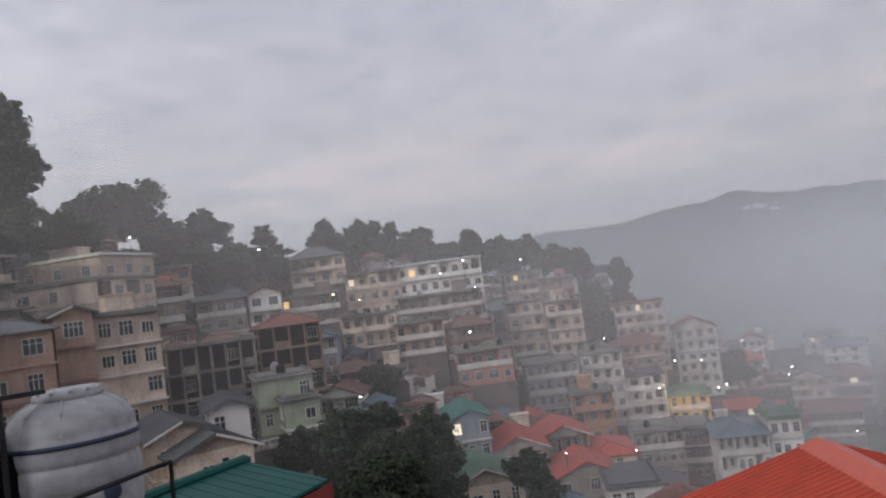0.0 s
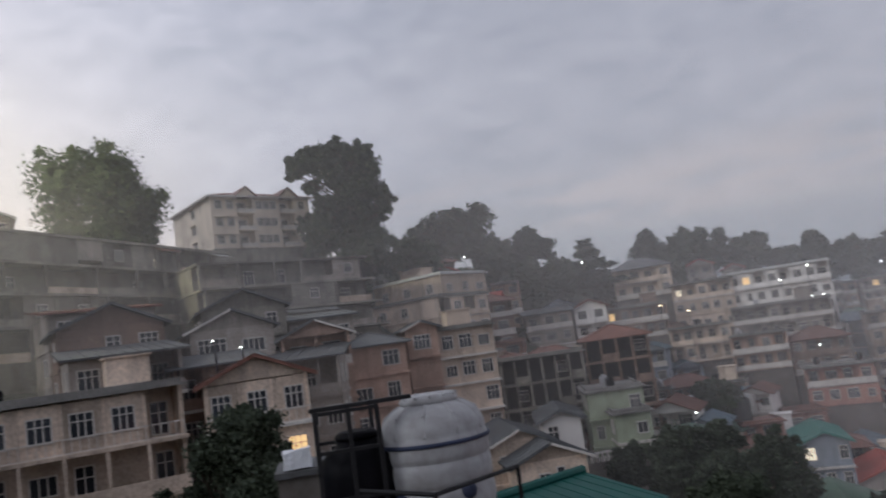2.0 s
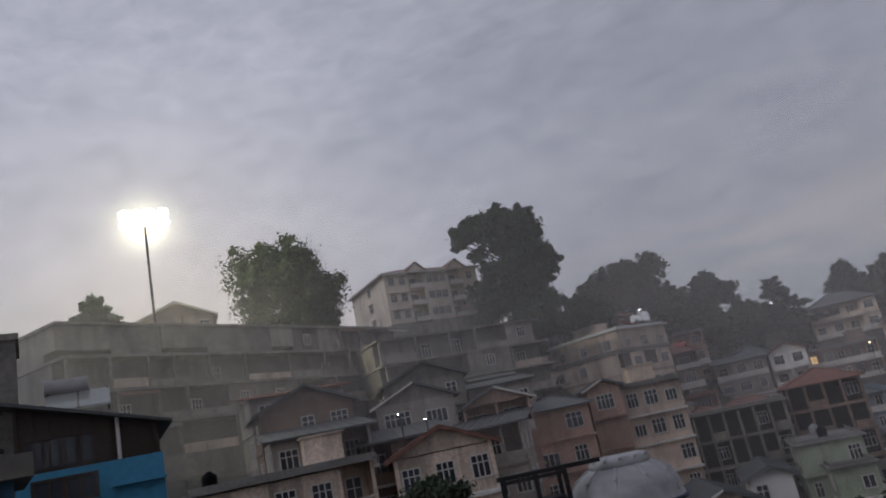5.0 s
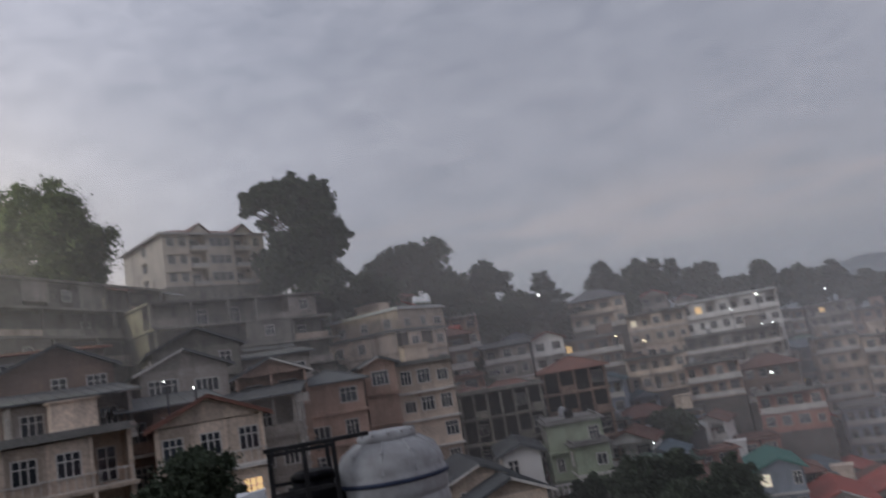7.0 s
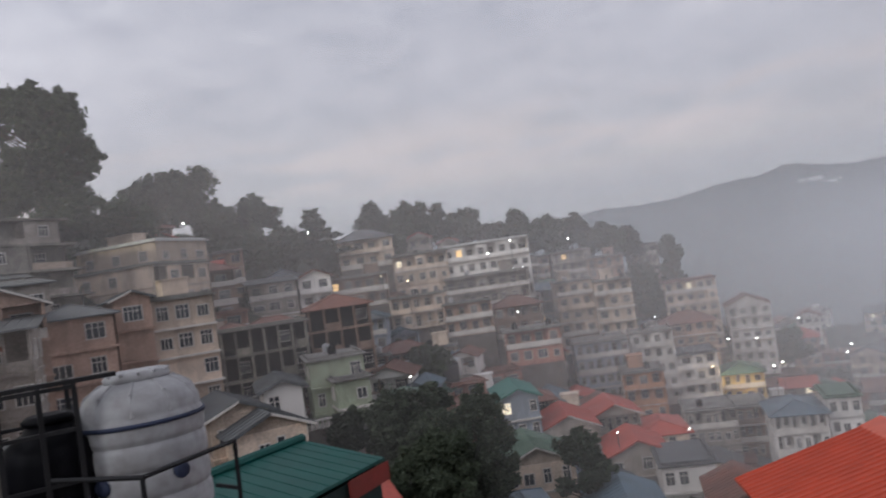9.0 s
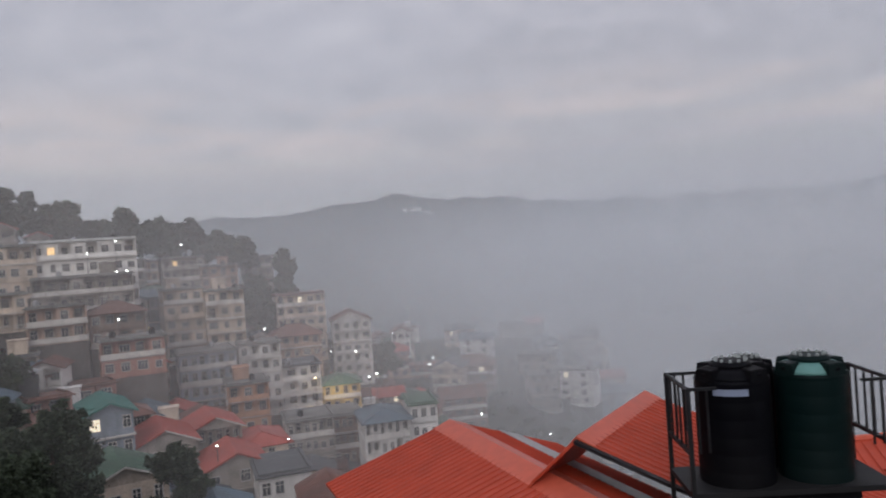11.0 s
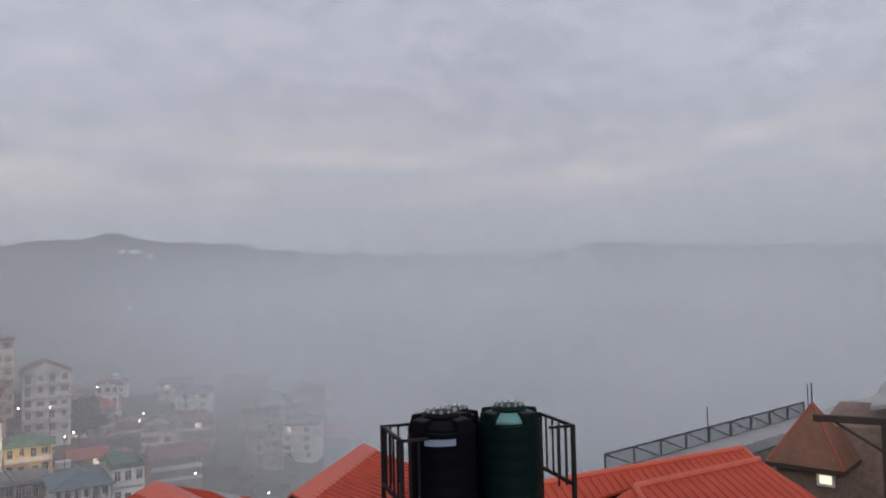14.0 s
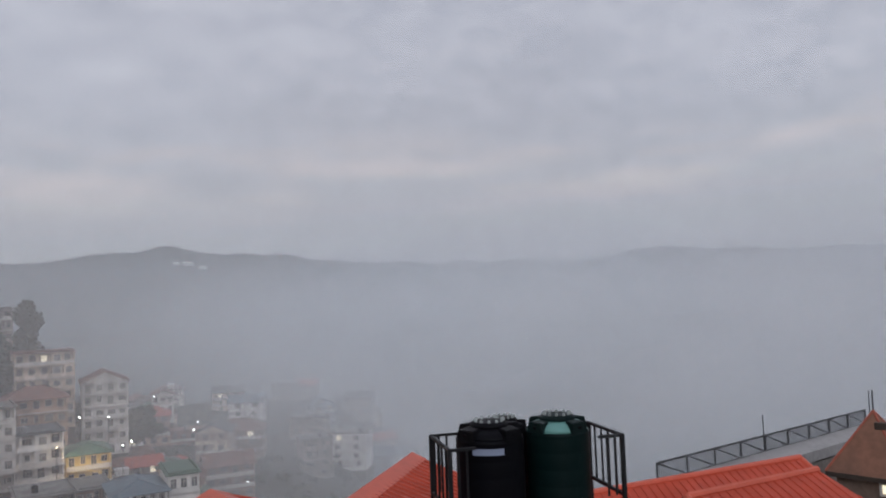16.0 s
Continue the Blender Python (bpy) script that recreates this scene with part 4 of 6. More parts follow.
# dim houses on the far spur, deep in the mist
made = 0
for k in range(300):
    yaw, r = fill.uniform(-44, -17), fill.uniform(205, 430)
    x, y = -r * math.sin(radians(yaw)), r * math.cos(radians(yaw))
    w, d, fl = fill.uniform(8, 15), fill.uniform(8, 11), fill.choice((2, 3, 3, 4))
    if any(math.hypot(x - s[0], y - s[1]) < 0.5 * (w + s[2]) for s in SITES):
        continue
    st = fill.choice(STYLES)
    building(x, y, ground(x, y) + fl * 3.0 - 0.5, w, d, fl, yaw + fill.uniform(-25, 25), 3.0, st[0], st[1], st[2], 2, side=0, balcony=fill.choice((0, 1)), lit=fill.choice((0, 0, 0, 1)),
             label=f"{NAMES[st[0]]} house with a {TOPS[st[1]]} roof, dim in mist")
    made += 1
    if made >= 32:
        break


# ---------------------------------------------------------------- trees
def foliage(rg, centres, size, flat, count):
    """Small leaf quads over the shells of clumps, with larger ones inside that close the crown."""
    c = np.array([tuple(p) for p, q in centres])
    q = np.array([q for p, q in centres])
    pick = rg.choice(len(q), count, p=q ** 2 / np.sum(q ** 2))
    u = rg.normal(size=(count, 3))
    u /= np.linalg.norm(u, axis=1)[:, None]
    inner = rg.uniform(0, 1, count) < 0.13
    bump = 1 + 0.16 * np.sin(5.1 * u[:, 0] + pick) * np.sin(4.7 * u[:, 1] + 2 * pick) + 0.1 * np.sin(9.0 * u[:, 2] + pick)
    rr = np.where(inner, rg.uniform(0.2, 0.68, count), bump * np.where(rg.uniform(0, 1, count) < 0.82, rg.uniform(0.45, 1.0, count) ** 0.5, rg.uniform(0.95, 1.3, count)))
    u *= (q[pick] * rr)[:, None]
    u[:, 2] *= flat
    p = c[pick] + u
    a1 = rg.normal(size=(count, 3))
    a1 /= np.linalg.norm(a1, axis=1)[:, None]
    a2 = np.cross(a1, rg.normal(size=(count, 3)))
    a2 /= np.linalg.norm(a2, axis=1)[:, None]
    sz = (size * rg.uniform(0.6, 1.5, count) * np.where(inner, 2.6, 1.0))[:, None]
    v = np.stack((p - a1 * sz, p + a2 * sz * 0.65, p + a1 * sz, p - a2 * sz * 0.65), axis=1).reshape(-1, 3)
    return v, np.arange(4 * count).reshape(-1, 4)


# clumps of the tall tree, across, up and radius
TALL = ((-7.3, 17.8, 2.6), (-5.4, 20.0, 2.3), (-2.2, 20.6, 3.1), (1.0, 20.6, 3.2), (3.4, 18.9, 3.2), (5.0, 20.0, 2.3), (5.9, 16.8, 2.6), (-1.5, 16.8, 3.2), (2.0, 15.5, 3.8), (-4.6, 14.6, 1.9), (5.6, 12.8, 3.2), (7.6, 10.0, 2.7), (2.2, 11.0, 4.0), (-0.6, 8.5, 3.2), (4.2, 7.2, 3.9), (0.5, 4.0, 4.2), (5.0, 3.0, 3.8))


def tree(x, y, z, h, rad, kind, seed, label):
    rg = np.random.default_rng(seed)
    foot = min(z, ground(x, y)) - 0.3
    lift = z - foot
    t = base("tree", pose(x, y, foot), label, "tree", "trees on the hillside")
    dist = math.hypot(x, y)
    bm = bmesh.new()
    trunk_r = max(0.18, h * 0.018)
    bend = Vector((rg.uniform(-0.3, 0.3), rg.uniform(-0.3, 0.3), 0))
    pts = [bend * s + Vector((0, 0, (lift + h * 0.85) * s)) for s in (0, 0.3, 0.6, 1.0)]
    for i in range(3):
        bar(bm, pts[i], pts[i + 1], trunk_r * (1 - 0.28 * i), 8)
    centres, flat = [], 0.85
    if kind == "tall":
        across, deep = Vector((y, -x, 0)).normalized(), Vector((x, y, 0)).normalized()
        for u, v, q in TALL:
            c = across * u + deep * rg.uniform(-2, 2) + Vector((0, 0, v))
            centres.append((c, q * 0.78))
            for _ in range(9):
                o = Vector(rg.normal(size=3)).normalized()
                centres.append((c + o * q * 0.86, q * rg.uniform(0.18, 0.36)))
    elif kind == "broad":
        n = 15
        for i in range(n):
            f = 0.08 + 0.84 * (i + rg.uniform(0, 1)) / n
            prof = math.sin(math.pi * min(1, 0.2 + 0.76 * f)) ** 0.55
            a = rg.uniform(0, 2 * math.pi)
            rr = rad * prof * rg.uniform(0.25, 0.72)
            c, q = Vector((rr * math.cos(a), rr * math.sin(a), h * f)), rad * rg.uniform(0.26, 0.42)
            c.z = min(c.z, h - q * 0.7)
            centres.append((c, q * 0.92))
            for _ in range(7):
                o = Vector(rg.normal(size=3)).normalized()
                centres.append((c + o * q * 0.95, q * rg.uniform(0.18, 0.38)))
    else:
        flat = 0.22
        n = 9
        for i in range(n):
            f = 0.14 + 0.86 * (i + rg.uniform(-0.2, 0.2)) / (n - 1)
            ring = rad * (1 - 0.78 * max(0.0, (f - 0.12) / 0.88) ** 1.4) * rg.uniform(0.7, 1.15)
            for j in range(7):
                a = rg.uniform(0, 2 * math.pi)
                s = rg.uniform(0.35, 0.8)
                centres.append((Vector((s * ring * math.cos(a), s * ring * math.sin(a), h * f - 0.12 * s * ring)), ring * rg.uniform(0.24, 0.42)))
    centres = [(c + Vector((0, 0, lift)), q) for c, q in centres]
    for c, q in centres[::3]:
        s = pts[3] * (min(1.0, c.z / pts[3].z) * 0.8)
        bar(bm, s, c, trunk_r * 0.3, 5)
    part("trunk", bm, M_BARK, t)
    count = int(min(26000, max(7000, 26000 * (rad * h) / (dist * dist * 0.012))))
    vs, fs = foliage(rg, centres, max(0.06, dist * 0.0021), flat, count)
    me = bpy.data.meshes.new("crown")
    me.from_pydata(vs.tolist(), [], fs.tolist())
    me.materials.append(M_CEDAR if kind == "cedar" else M_LEAFG if "green" in label else M_LEAF)
    cr = new("crown", me)
    cr.parent = t
    return t


tree(-71.4, 114.6, 17.8, 23.6, 9.0, "tall", 1, "tall dark broadleaf tree on the ridge")
tree(-88.8, 75.0, 20.4, 14.2, 11.6, "broad", 2, "wide round-crowned green tree on the terrace")
tree(-66.8, 145.4, 17.8, 10.6, 7.4, "broad", 3, "dark broadleaf tree on the wooded ridge")
tree(-61.1, 150.1, 17.0, 12.5, 6.8, "broad", 4, "dark broadleaf tree on the wooded ridge")
tree(-59.0, 115.9, 12.5, 6.9, 5.5, "broad", 5, "dark slope tree below the ridge")
tree(-62.5, 104.8, 12.6, 6.6, 6.1, "broad", 6, "dark slope tree below the ridge")
tree(-50.5, 157.1, 15.5, 7.8, 7.3, "cedar", 7, "layered cedar on the ridge")
tree(-56.1, 149.9, 13.1, 7.3, 5.5, "broad", 8, "dark broadleaf tree on the wooded ridge")
tree(-39.2, 163.4, 7.7, 10.9, 7.4, "cedar", 9, "layered cedar on the ridge")
tree(-44.1, 153.8, 6.2, 8.6, 5.5, "broad", 10, "dark slope tree below the ridge")
tree(-47.0, 142.5, 6.7, 7.5, 5.2, "broad", 11, "dark slope tree below the ridge")
tree(-37.7, 237.0, 16.7, 9.9, 7.8, "cedar", 12, "pointed cedar on the ridge")
tree(-23.7, 233.8, 12.9, 10.9, 7.2, "broad", 13, "dark ridge tree in haze")
tree(-15.8, 234.5, 11.6, 10.7, 6.8, "cedar", 14, "dark ridge tree in haze")
tree(-6.4, 234.9, 10.0, 8.8, 6.3, "broad", 15, "dark ridge tree in haze")
tree(8.6, 239.9, 8.9, 8.2, 4.6, "broad", 16, "ridge tree faded by mist")
tree(18.2, 244.3, 6.5, 7.0, 5.6, "broad", 17, "ridge tree faded by mist")
tree(26.8, 233.5, 4.6, 8.4, 5.6, "cedar", 18, "ridge tree faded by mist")
tree(34.8, 229.4, 0.5, 7.7, 4.9, "broad", 19, "ridge tree faded by mist")
tree(41.8, 226.2, -2.5, 8.4, 4.0, "cedar", 20, "ridge tree faded by mist")
for i, (px, py) in enumerate(((-30.5, 235.0), (-19.6, 235.0), (-11.0, 236.0), (1.5, 238.0), (13.4, 242.0), (22.5, 239.0), (30.8, 231.5), (38.4, 228.0))):
    tree(px, py, 13.6 - 0.215 * (px + 30), 6.4 + 1.3 * (i % 3), 5.6, "broad", 70 + i, "dark ridge tree in a belt of woodland")
tree(50.4, 219.3, -14.6, 17.0, 4.5, "broad", 21, "tall leafy tree on the spur's edge")
tree(40.2, 208.2, -17.3, 13.1, 5.7, "broad", 22, "slope tree between the blocks")
tree(41.3, 200.8, -24.5, 13.4, 5.5, "broad", 23, "slope tree between the blocks")
tree(-7.7, 65.6, -17.2, 8.2, 2.8, "broad", 24, "dark dense tree in the town's hollow")
tree(-3.6, 61.9, -19.1, 9.0, 4.0, "broad", 25, "dark dense tree in the town's hollow")
tree(-6.5, 53.6, -19.1, 7.6, 3.5, "broad", 26, "dark dense tree in the town's hollow")
tree(-12.6, 70.9, -18.1, 5.9, 2.5, "broad", 27, "dark dense tree in the town's hollow")
tree(-10.4, 63.2, -18.6, 9.4, 4.4, "broad", 43, "dark dense tree in the town's hollow")
tree(-6.2, 58.6, -19.6, 8.6, 4.0, "broad", 44, "dark dense tree in the town's hollow")
tree(5.5, 71.8, -22.7, 6.0, 2.8, "broad", 28, "dark round tree beside a cream house")
tree(1.1, 56.0, -21.2, 2.6, 1.9, "broad", 29, "dark bush tree between houses")
tree(-16.4, 17.7, -4.4, 3.2, 2.6, "broad", 30, "dark leafy tree below the window")
tree(-94.7, 47.7, 23.6, 4.3, 3.7, "cedar", 31, "small sparse tree on the skyline")
tree(-12.6, 114.3, -15.7, 4.9, 4.4, "broad", 32, "dark green tree among roofs")
tree(61.1, 206.1, -31.8, 6.8, 6.6, "broad", 33, "misty tree below the spur")
tree(73.1, 202.2, -35.3, 7.3, 5.8, "broad", 34, "misty tree below the spur")
tree(-36.6, 166.0, 3.6, 5.9, 4.6, "broad", 35, "dark slope tree below the ridge")
tree(-84.3, 73.7, 18.5, 5.3, 4.7, "broad", 36, "green tree beside the apartment block")
tree(-26.1, 188.2, 4.5, 8.1, 5.1, "broad", 37, "dark slope tree below the ridge")
tree(44.6, 132.7, -40.1, 4.8, 3.2, "broad", 38, "dark tree among roofs")
tree(-9.7, 51.1, -18.2, 5.9, 2.6, "broad", 40, "dark dense tree in the town's hollow")
tree(-17.1, 73.0, -15.8, 3.5, 2.3, "broad", 41, "dark dense tree in the town's hollow")
tree(-13.2, 16.4, -6.0, 3.4, 2.1, "broad", 42, "dark leafy tree below the window")
tree(-73.6, 110.8, 17.5, 12.2, 5.9, "broad", 61, "dark slope tree below the ridge")


# ---------------------------------------------------------------- lamps
def street_lamp(x, y, z, r, tone):
    g = ground(x, y)
    lamp = base("street_lamp", pose(x, y, g), "lit street lamp on a thin pole", "street lamp", "street lamps")
    h, r = max(z - g, 1.0), r * 0.78
    bm = bmesh.new()
    bar(bm, (0, 0.15, -0.3), (0, 0.15, h + r), 0.06)
    bar(bm, (0, 0.15, h + r), (0, 0, h + r * 0.9), 0.05)
    part("pole", bm, M_RAIL, lamp)
    bm = bmesh.new()
    lathe(bm, [(r * 0.3, h - r * 0.8), (r * 0.85, h - r * 0.5), (r, h), (r * 0.8, h + r * 0.5), (r * 0.3, h + r * 0.8)], 10)
    part("head", bm, M_LAMPC if tone == "cool" else M_LAMPW, lamp, "glowing lamp head")


street_lamp(-12.5, 92.2, -12.1, 0.11, "cool")
street_lamp(-1.2, 156.0, 3.1, 0.19, "cool")
street_lamp(3.9, 157.0, 5.2, 0.19, "cool")
street_lamp(3.7, 155.0, -0.8, 0.19, "cool")
street_lamp(5.6, 154.9, -0.8, 0.19, "cool")
street_lamp(-22.0, 141.3, 1.5, 0.17, "warm")
street_lamp(-17.0, 140.0, -0.2, 0.17, "warm")
street_lamp(48.0, 165.2, -22.9, 0.21, "cool")
street_lamp(53.3, 163.5, -23.3, 0.21, "cool")
street_lamp(55.1, 155.5, -27.7, 0.20, "cool")
street_lamp(53.6, 156.1, -28.3, 0.20, "cool")
street_lamp(22.5, 101.5, -25.3, 0.12, "cool")
street_lamp(12.2, 95.2, -23.0, 0.12, "cool")
street_lamp(40.4, 152.7, -26.2, 0.19, "warm")
street_lamp(-38.6, 155.3, 13.1, 0.19, "cool")
street_lamp(-75.3, 108.4, 23.3, 0.16, "cool")
street_lamp(21.6, 210.9, 5.0, 0.25, "cool")
street_lamp(75.3, 196.1, -24.2, 0.25, "cool")
street_lamp(3.0, 138.0, -8.9, 0.17, "cool")
street_lamp(-37.2, 40.5, 2.6, 0.07, "cool")
street_lamp(-35.8, 41.7, 1.9, 0.07, "cool")
street_lamp(92.5, 210.6, -37.1, 0.28, "cool")
street_lamp(94.3, 212.0, -35.3, 0.28, "cool")
street_lamp(78.3, 150.9, -39.6, 0.20, "cool")
street_lamp(80.9, 126.3, -39.9, 0.18, "cool")
street_lamp(39.2, 196.1, -18.9, 0.24, "cool")
street_lamp(-61.5, 145.6, 18.0, 0.19, "cool")

# the warm lamp that lights the hall's wall
hall = new("hall_lamp", bpy.data.lights.new("hall_lamp", "POINT"))
hall.data.energy, hall.data.color, hall.data.shadow_soft_size = 1000, (1.0, 0.78, 0.42), 0.3
hall.location = (45.1, 153.5, -28.3)

# high mast with a bank of floodlights
mast = base("floodlight_mast", pose(-80.7, 48.2, 20), "tall floodlight mast with a blazing lamp bank", "floodlight")
bm = bmesh.new()
bar(bm, (0, 0, -2), (0, 0, 14.3), 0.16, 10)
part("pole", bm, M_RAIL, mast)
bm = bmesh.new()
box(bm, -2.6, -0.1, 13.2, 2.6, 0.1, 13.35)
box(bm, -2.6, -0.1, 15.0, 2.6, 0.1, 15.15)
frame_bar = part("crossbar", bm, M_RAIL, mast)
frame_bar.matrix_local = pose(0, 0, 0, 0, 0, 59)
for i in range(8):
    bm = bmesh.new()
    cx, cz = -2.25 + 1.5 * (i % 4), 13.6 + 1.2 * (i // 4)
    lathe(bm, [(0.2, 0.0), (0.68, -0.25), (0.68, -0.32)], 14)
    fl = part("floodlight", bm, M_FLOOD, mast, "blazing round floodlight")
    fl.matrix_local = pose(0, 0, 0, 0, 0, 59) @ pose(cx, -0.12, cz, -80, 0, 0)


glare = new("floodlight_glow", bpy.data.lights.new("floodlight_glow", "POINT"))
glare.data.energy, glare.data.color, glare.data.shadow_soft_size = 32000, (1.0, 0.95, 0.62), 1.0
glare.location = (-81.7, 48.85, 34.3)


# ---------------------------------------------------------------- mist banks
def mist(name, r, a0, a1, z0, z1, mat, label):
    bm = bmesh.new()
    n = 60
    for i in range(n):
        a, b = radians(a0 + (a1 - a0) * i / n), radians(a0 + (a1 - a0) * (i + 1) / n)
        v = [bm.verts.new(p) for p in ((r * math.sin(a), r * math.cos(a), z0), (r * math.sin(b), r * math.cos(b), z0), (r * math.sin(b), r * math.cos(b), z1), (r * math.sin(a), r * math.cos(a), z1))]
        bm.faces.new(v)
    bmesh.ops.remove_doubles(bm, verts=bm.verts, dist=0.01)
    ob = new(name, mesh_of(name, bm, mat))
    tagged(ob, label, "mist", kind="stuff")


scene.cycles.transparent_max_bounces = 32
# thin warm haze over the town, one veil behind another
for i, r in enumerate((58, 84, 112, 142, 168)):
    mist("mist_bank", r, -85, 115, -130, 0.75 * r, misty("town_haze", (0.28, 0.62, 1.05, 1.3), 0.045, 0.108, 0.03 - 0.003 * i, 3.0 + 4 * i, 0.6 * r, 0.1 * r, (0.99, 0.945, 0.935)), "thin grey haze drifting over the town")
# drifting haze over the concrete terraces, lit by the floodlights
mist("mist_bank", 76, -98, -38, -10, 30, misty("terrace_haze", (-1.08, -0.74, 1.0, 0.0), 0.10, 0.26, 0.05, 9.0, 25, 13, (1.0, 0.96, 0.84)), "thin haze drifting before the terraces")
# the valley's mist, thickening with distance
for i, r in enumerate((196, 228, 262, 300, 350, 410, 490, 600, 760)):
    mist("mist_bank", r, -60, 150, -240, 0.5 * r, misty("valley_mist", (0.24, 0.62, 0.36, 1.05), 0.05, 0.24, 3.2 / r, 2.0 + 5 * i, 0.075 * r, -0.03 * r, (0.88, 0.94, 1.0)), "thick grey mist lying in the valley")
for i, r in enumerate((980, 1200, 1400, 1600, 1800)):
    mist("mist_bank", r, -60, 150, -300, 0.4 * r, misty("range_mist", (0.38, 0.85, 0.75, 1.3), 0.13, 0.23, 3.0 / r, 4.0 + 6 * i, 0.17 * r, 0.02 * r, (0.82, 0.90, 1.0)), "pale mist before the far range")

# haze that the floodlights light up behind the mast
bm = bmesh.new()
rings = [[bm.verts.new((q * math.cos(a * math.pi / 24), 0, q * math.sin(a * math.pi / 24))) for a in range(48)] for q in (2, 5, 9, 14)]
bm.faces.new(rings[0])
for ra, rb in zip(rings, rings[1:]):
    for i in range(48):
        bm.faces.new((ra[i], ra[(i + 1) % 48], rb[(i + 1) % 48], rb[i]))
halo_mat = misty("lamplit_haze", (-9.0, 9.0, 1.0, 1.0), 0.045, 0.07, 0.2, 1.0, 13, 2)
hn, hl = halo_mat.node_tree.nodes, halo_mat.node_tree.links
h_len = hn.new("ShaderNodeVectorMath")
h_len.operation = "LENGTH"
h_tc = hn.new("ShaderNodeTexCoord")
h_fade = [q for q in hn if q.type == "MAP_RANGE" and q.inputs["From Min"].default_value == 13][0]
hl.new(h_tc.outputs["Object"], h_len.inputs[0])
hl.new(h_len.outputs["Value"], h_fade.inputs["Value"])
halo = new("mist_bank", mesh_of("mist_bank", bm, halo_mat))
halo.matrix_world = pose(-82.6, 49.4, 34.2, 0, 0, 59)
tagged(halo, "thin haze glowing behind the floodlights", "mist", kind="stuff")

# scrub that covers the slope between the houses
rg = np.random.default_rng(5)
vs, fs = [], []
for k in range(1500):
    yaw, r = radians(rg.uniform(-35, 62)), math.sqrt(rg.uniform(40 ** 2, 250 ** 2))
    x, y = -r * math.sin(yaw), r * math.cos(yaw)
    if any(math.hypot(x - q[0], y - q[1]) < 0.45 * q[2] for q in SITES):
        continue
    z, q = ground(x, y), rg.uniform(0.7, 2.0)
    for i in range(46):
        u = rg.normal(size=3)
        u /= np.linalg.norm(u)
        p = np.array((x, y, z + 0.4 * q)) + u * q * np.array((1.2, 1.2, 0.7)) * rg.uniform(0.4, 1.0)
        a1, a2 = rg.normal(size=3), rg.normal(size=3)
        sz = max(0.18, r * 0.0022)
        o = len(vs)
        vs += [tuple(p - a1 * sz), tuple(p + a2 * sz * 0.7), tuple(p + a1 * sz), tuple(p - a2 * sz * 0.7)]
        fs.append((o, o + 1, o + 2, o + 3))
me = bpy.data.meshes.new("scrub")
me.from_pydata(vs, [], fs)
me.materials.append(M_LEAFG)
tagged(new("scrub", me), "dark green scrub over the slope between houses", "bushes", kind="stuff")

# ---------------------------------------------------------------- near roofs
def sheet_roof(parent, name, pts, mat, along, spacing=0.22, thick=0.05, rib=0.022):
    """A folded sheet roof over the flat outline pts, its ribs running along the direction given."""
    pts = [Vector(p) for p in pts]
    bm = bmesh.new()
    prism(bm, pts, thick)
    sheet = part(name, bm, mat, parent)
    nrm = (pts[1] - pts[0]).cross(pts[2] - pts[0]).normalized()
    if nrm.z < 0:
        nrm = -nrm
    u = Vector(along)
    u = (u - nrm * u.dot(nrm)).normalized()
    v = nrm.cross(u)
    s = [p.dot(v) for p in pts]
    bm = bmesh.new()
    c = min(s) + spacing / 2
    while c < max(s):
        cuts = []
        for i in range(len(pts)):
            p, q = pts[i], pts[(i + 1) % len(pts)]
            a, b = p.dot(v) - c, q.dot(v) - c
            if a * b < 0:
                cuts.append(p + (q - p) * (a / (a - b)))
        if len(cuts) == 2 and (cuts[0] - cuts[1]).length > 0.1:
            bar(bm, cuts[0] + nrm * rib * 0.3, cuts[1] + nrm * rib * 0.3, rib, 6)
        c += spacing
    tagged(part("ribs", bm, mat, sheet), kind="stuff")
    return sheet


def walls_under(parent, pts, z0, mat, inset=0.25):
    """Plain walls from under a roof outline down to height z0."""
    c = sum((Vector(p) for p in pts), Vector()) / len(pts)
    low = [Vector(p) + (c - Vector(p)).normalized() * inset for p in pts]
    bm = bmesh.new()
    top = [bm.verts.new((p.x, p.y, p.z - 0.12)) for p in low]
    bot = [bm.verts.new((p.x, p.y, z0)) for p in low]
    n = len(pts)
    for i in range(n):
        bm.faces.new((top[i], top[(i + 1) % n], bot[(i + 1) % n], bot[i]))
    bm.faces.new(bot)
    part("wall", bm, mat, parent)


M_FASCIA = material("dark_red_fascia", (0.26, 0.03, 0.02), 0.6, vary=0.3)

# teal-roofed annexe below the white tank
annexe = base("teal_roofed_annexe", pose(0, 0, 0), "annexe with bright teal sheet roof and red fascia", "building")
tB, tC, tD = Vector((-3.99, 13.43, -2.62)), Vector((-2.32, 12.29, -2.86)), Vector((-3.57, 8.6, -2.71))
tA = tB + (tD - tC)
tE, tF = tD + (tD - tC) * 0.75, tA + (tA - tB) * 0.75
sheet_roof(annexe, "roof", [tB, tC, tE, tF], M_TEALN, tB - tC, 0.3, rib=0.009)
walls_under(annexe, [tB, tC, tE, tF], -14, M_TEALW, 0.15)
bm = bmesh.new()
bar(bm, tB + Vector((0, 0, 0.03)), tF + Vector((0, 0, 0.03)), 0.09, 8)
part("ridge_cap", bm, M_TEALN, annexe)
bm = bmesh.new()
q = tC + (tD - tC) * 0.32
prism(bm, [tC + Vector((0.03, -0.03, -0.06)), q + Vector((0.03, -0.03, -0.06)), q + Vector((0.06, -0.02, -0.06)), tC + Vector((0.06, 0, -0.06))], 0.3)
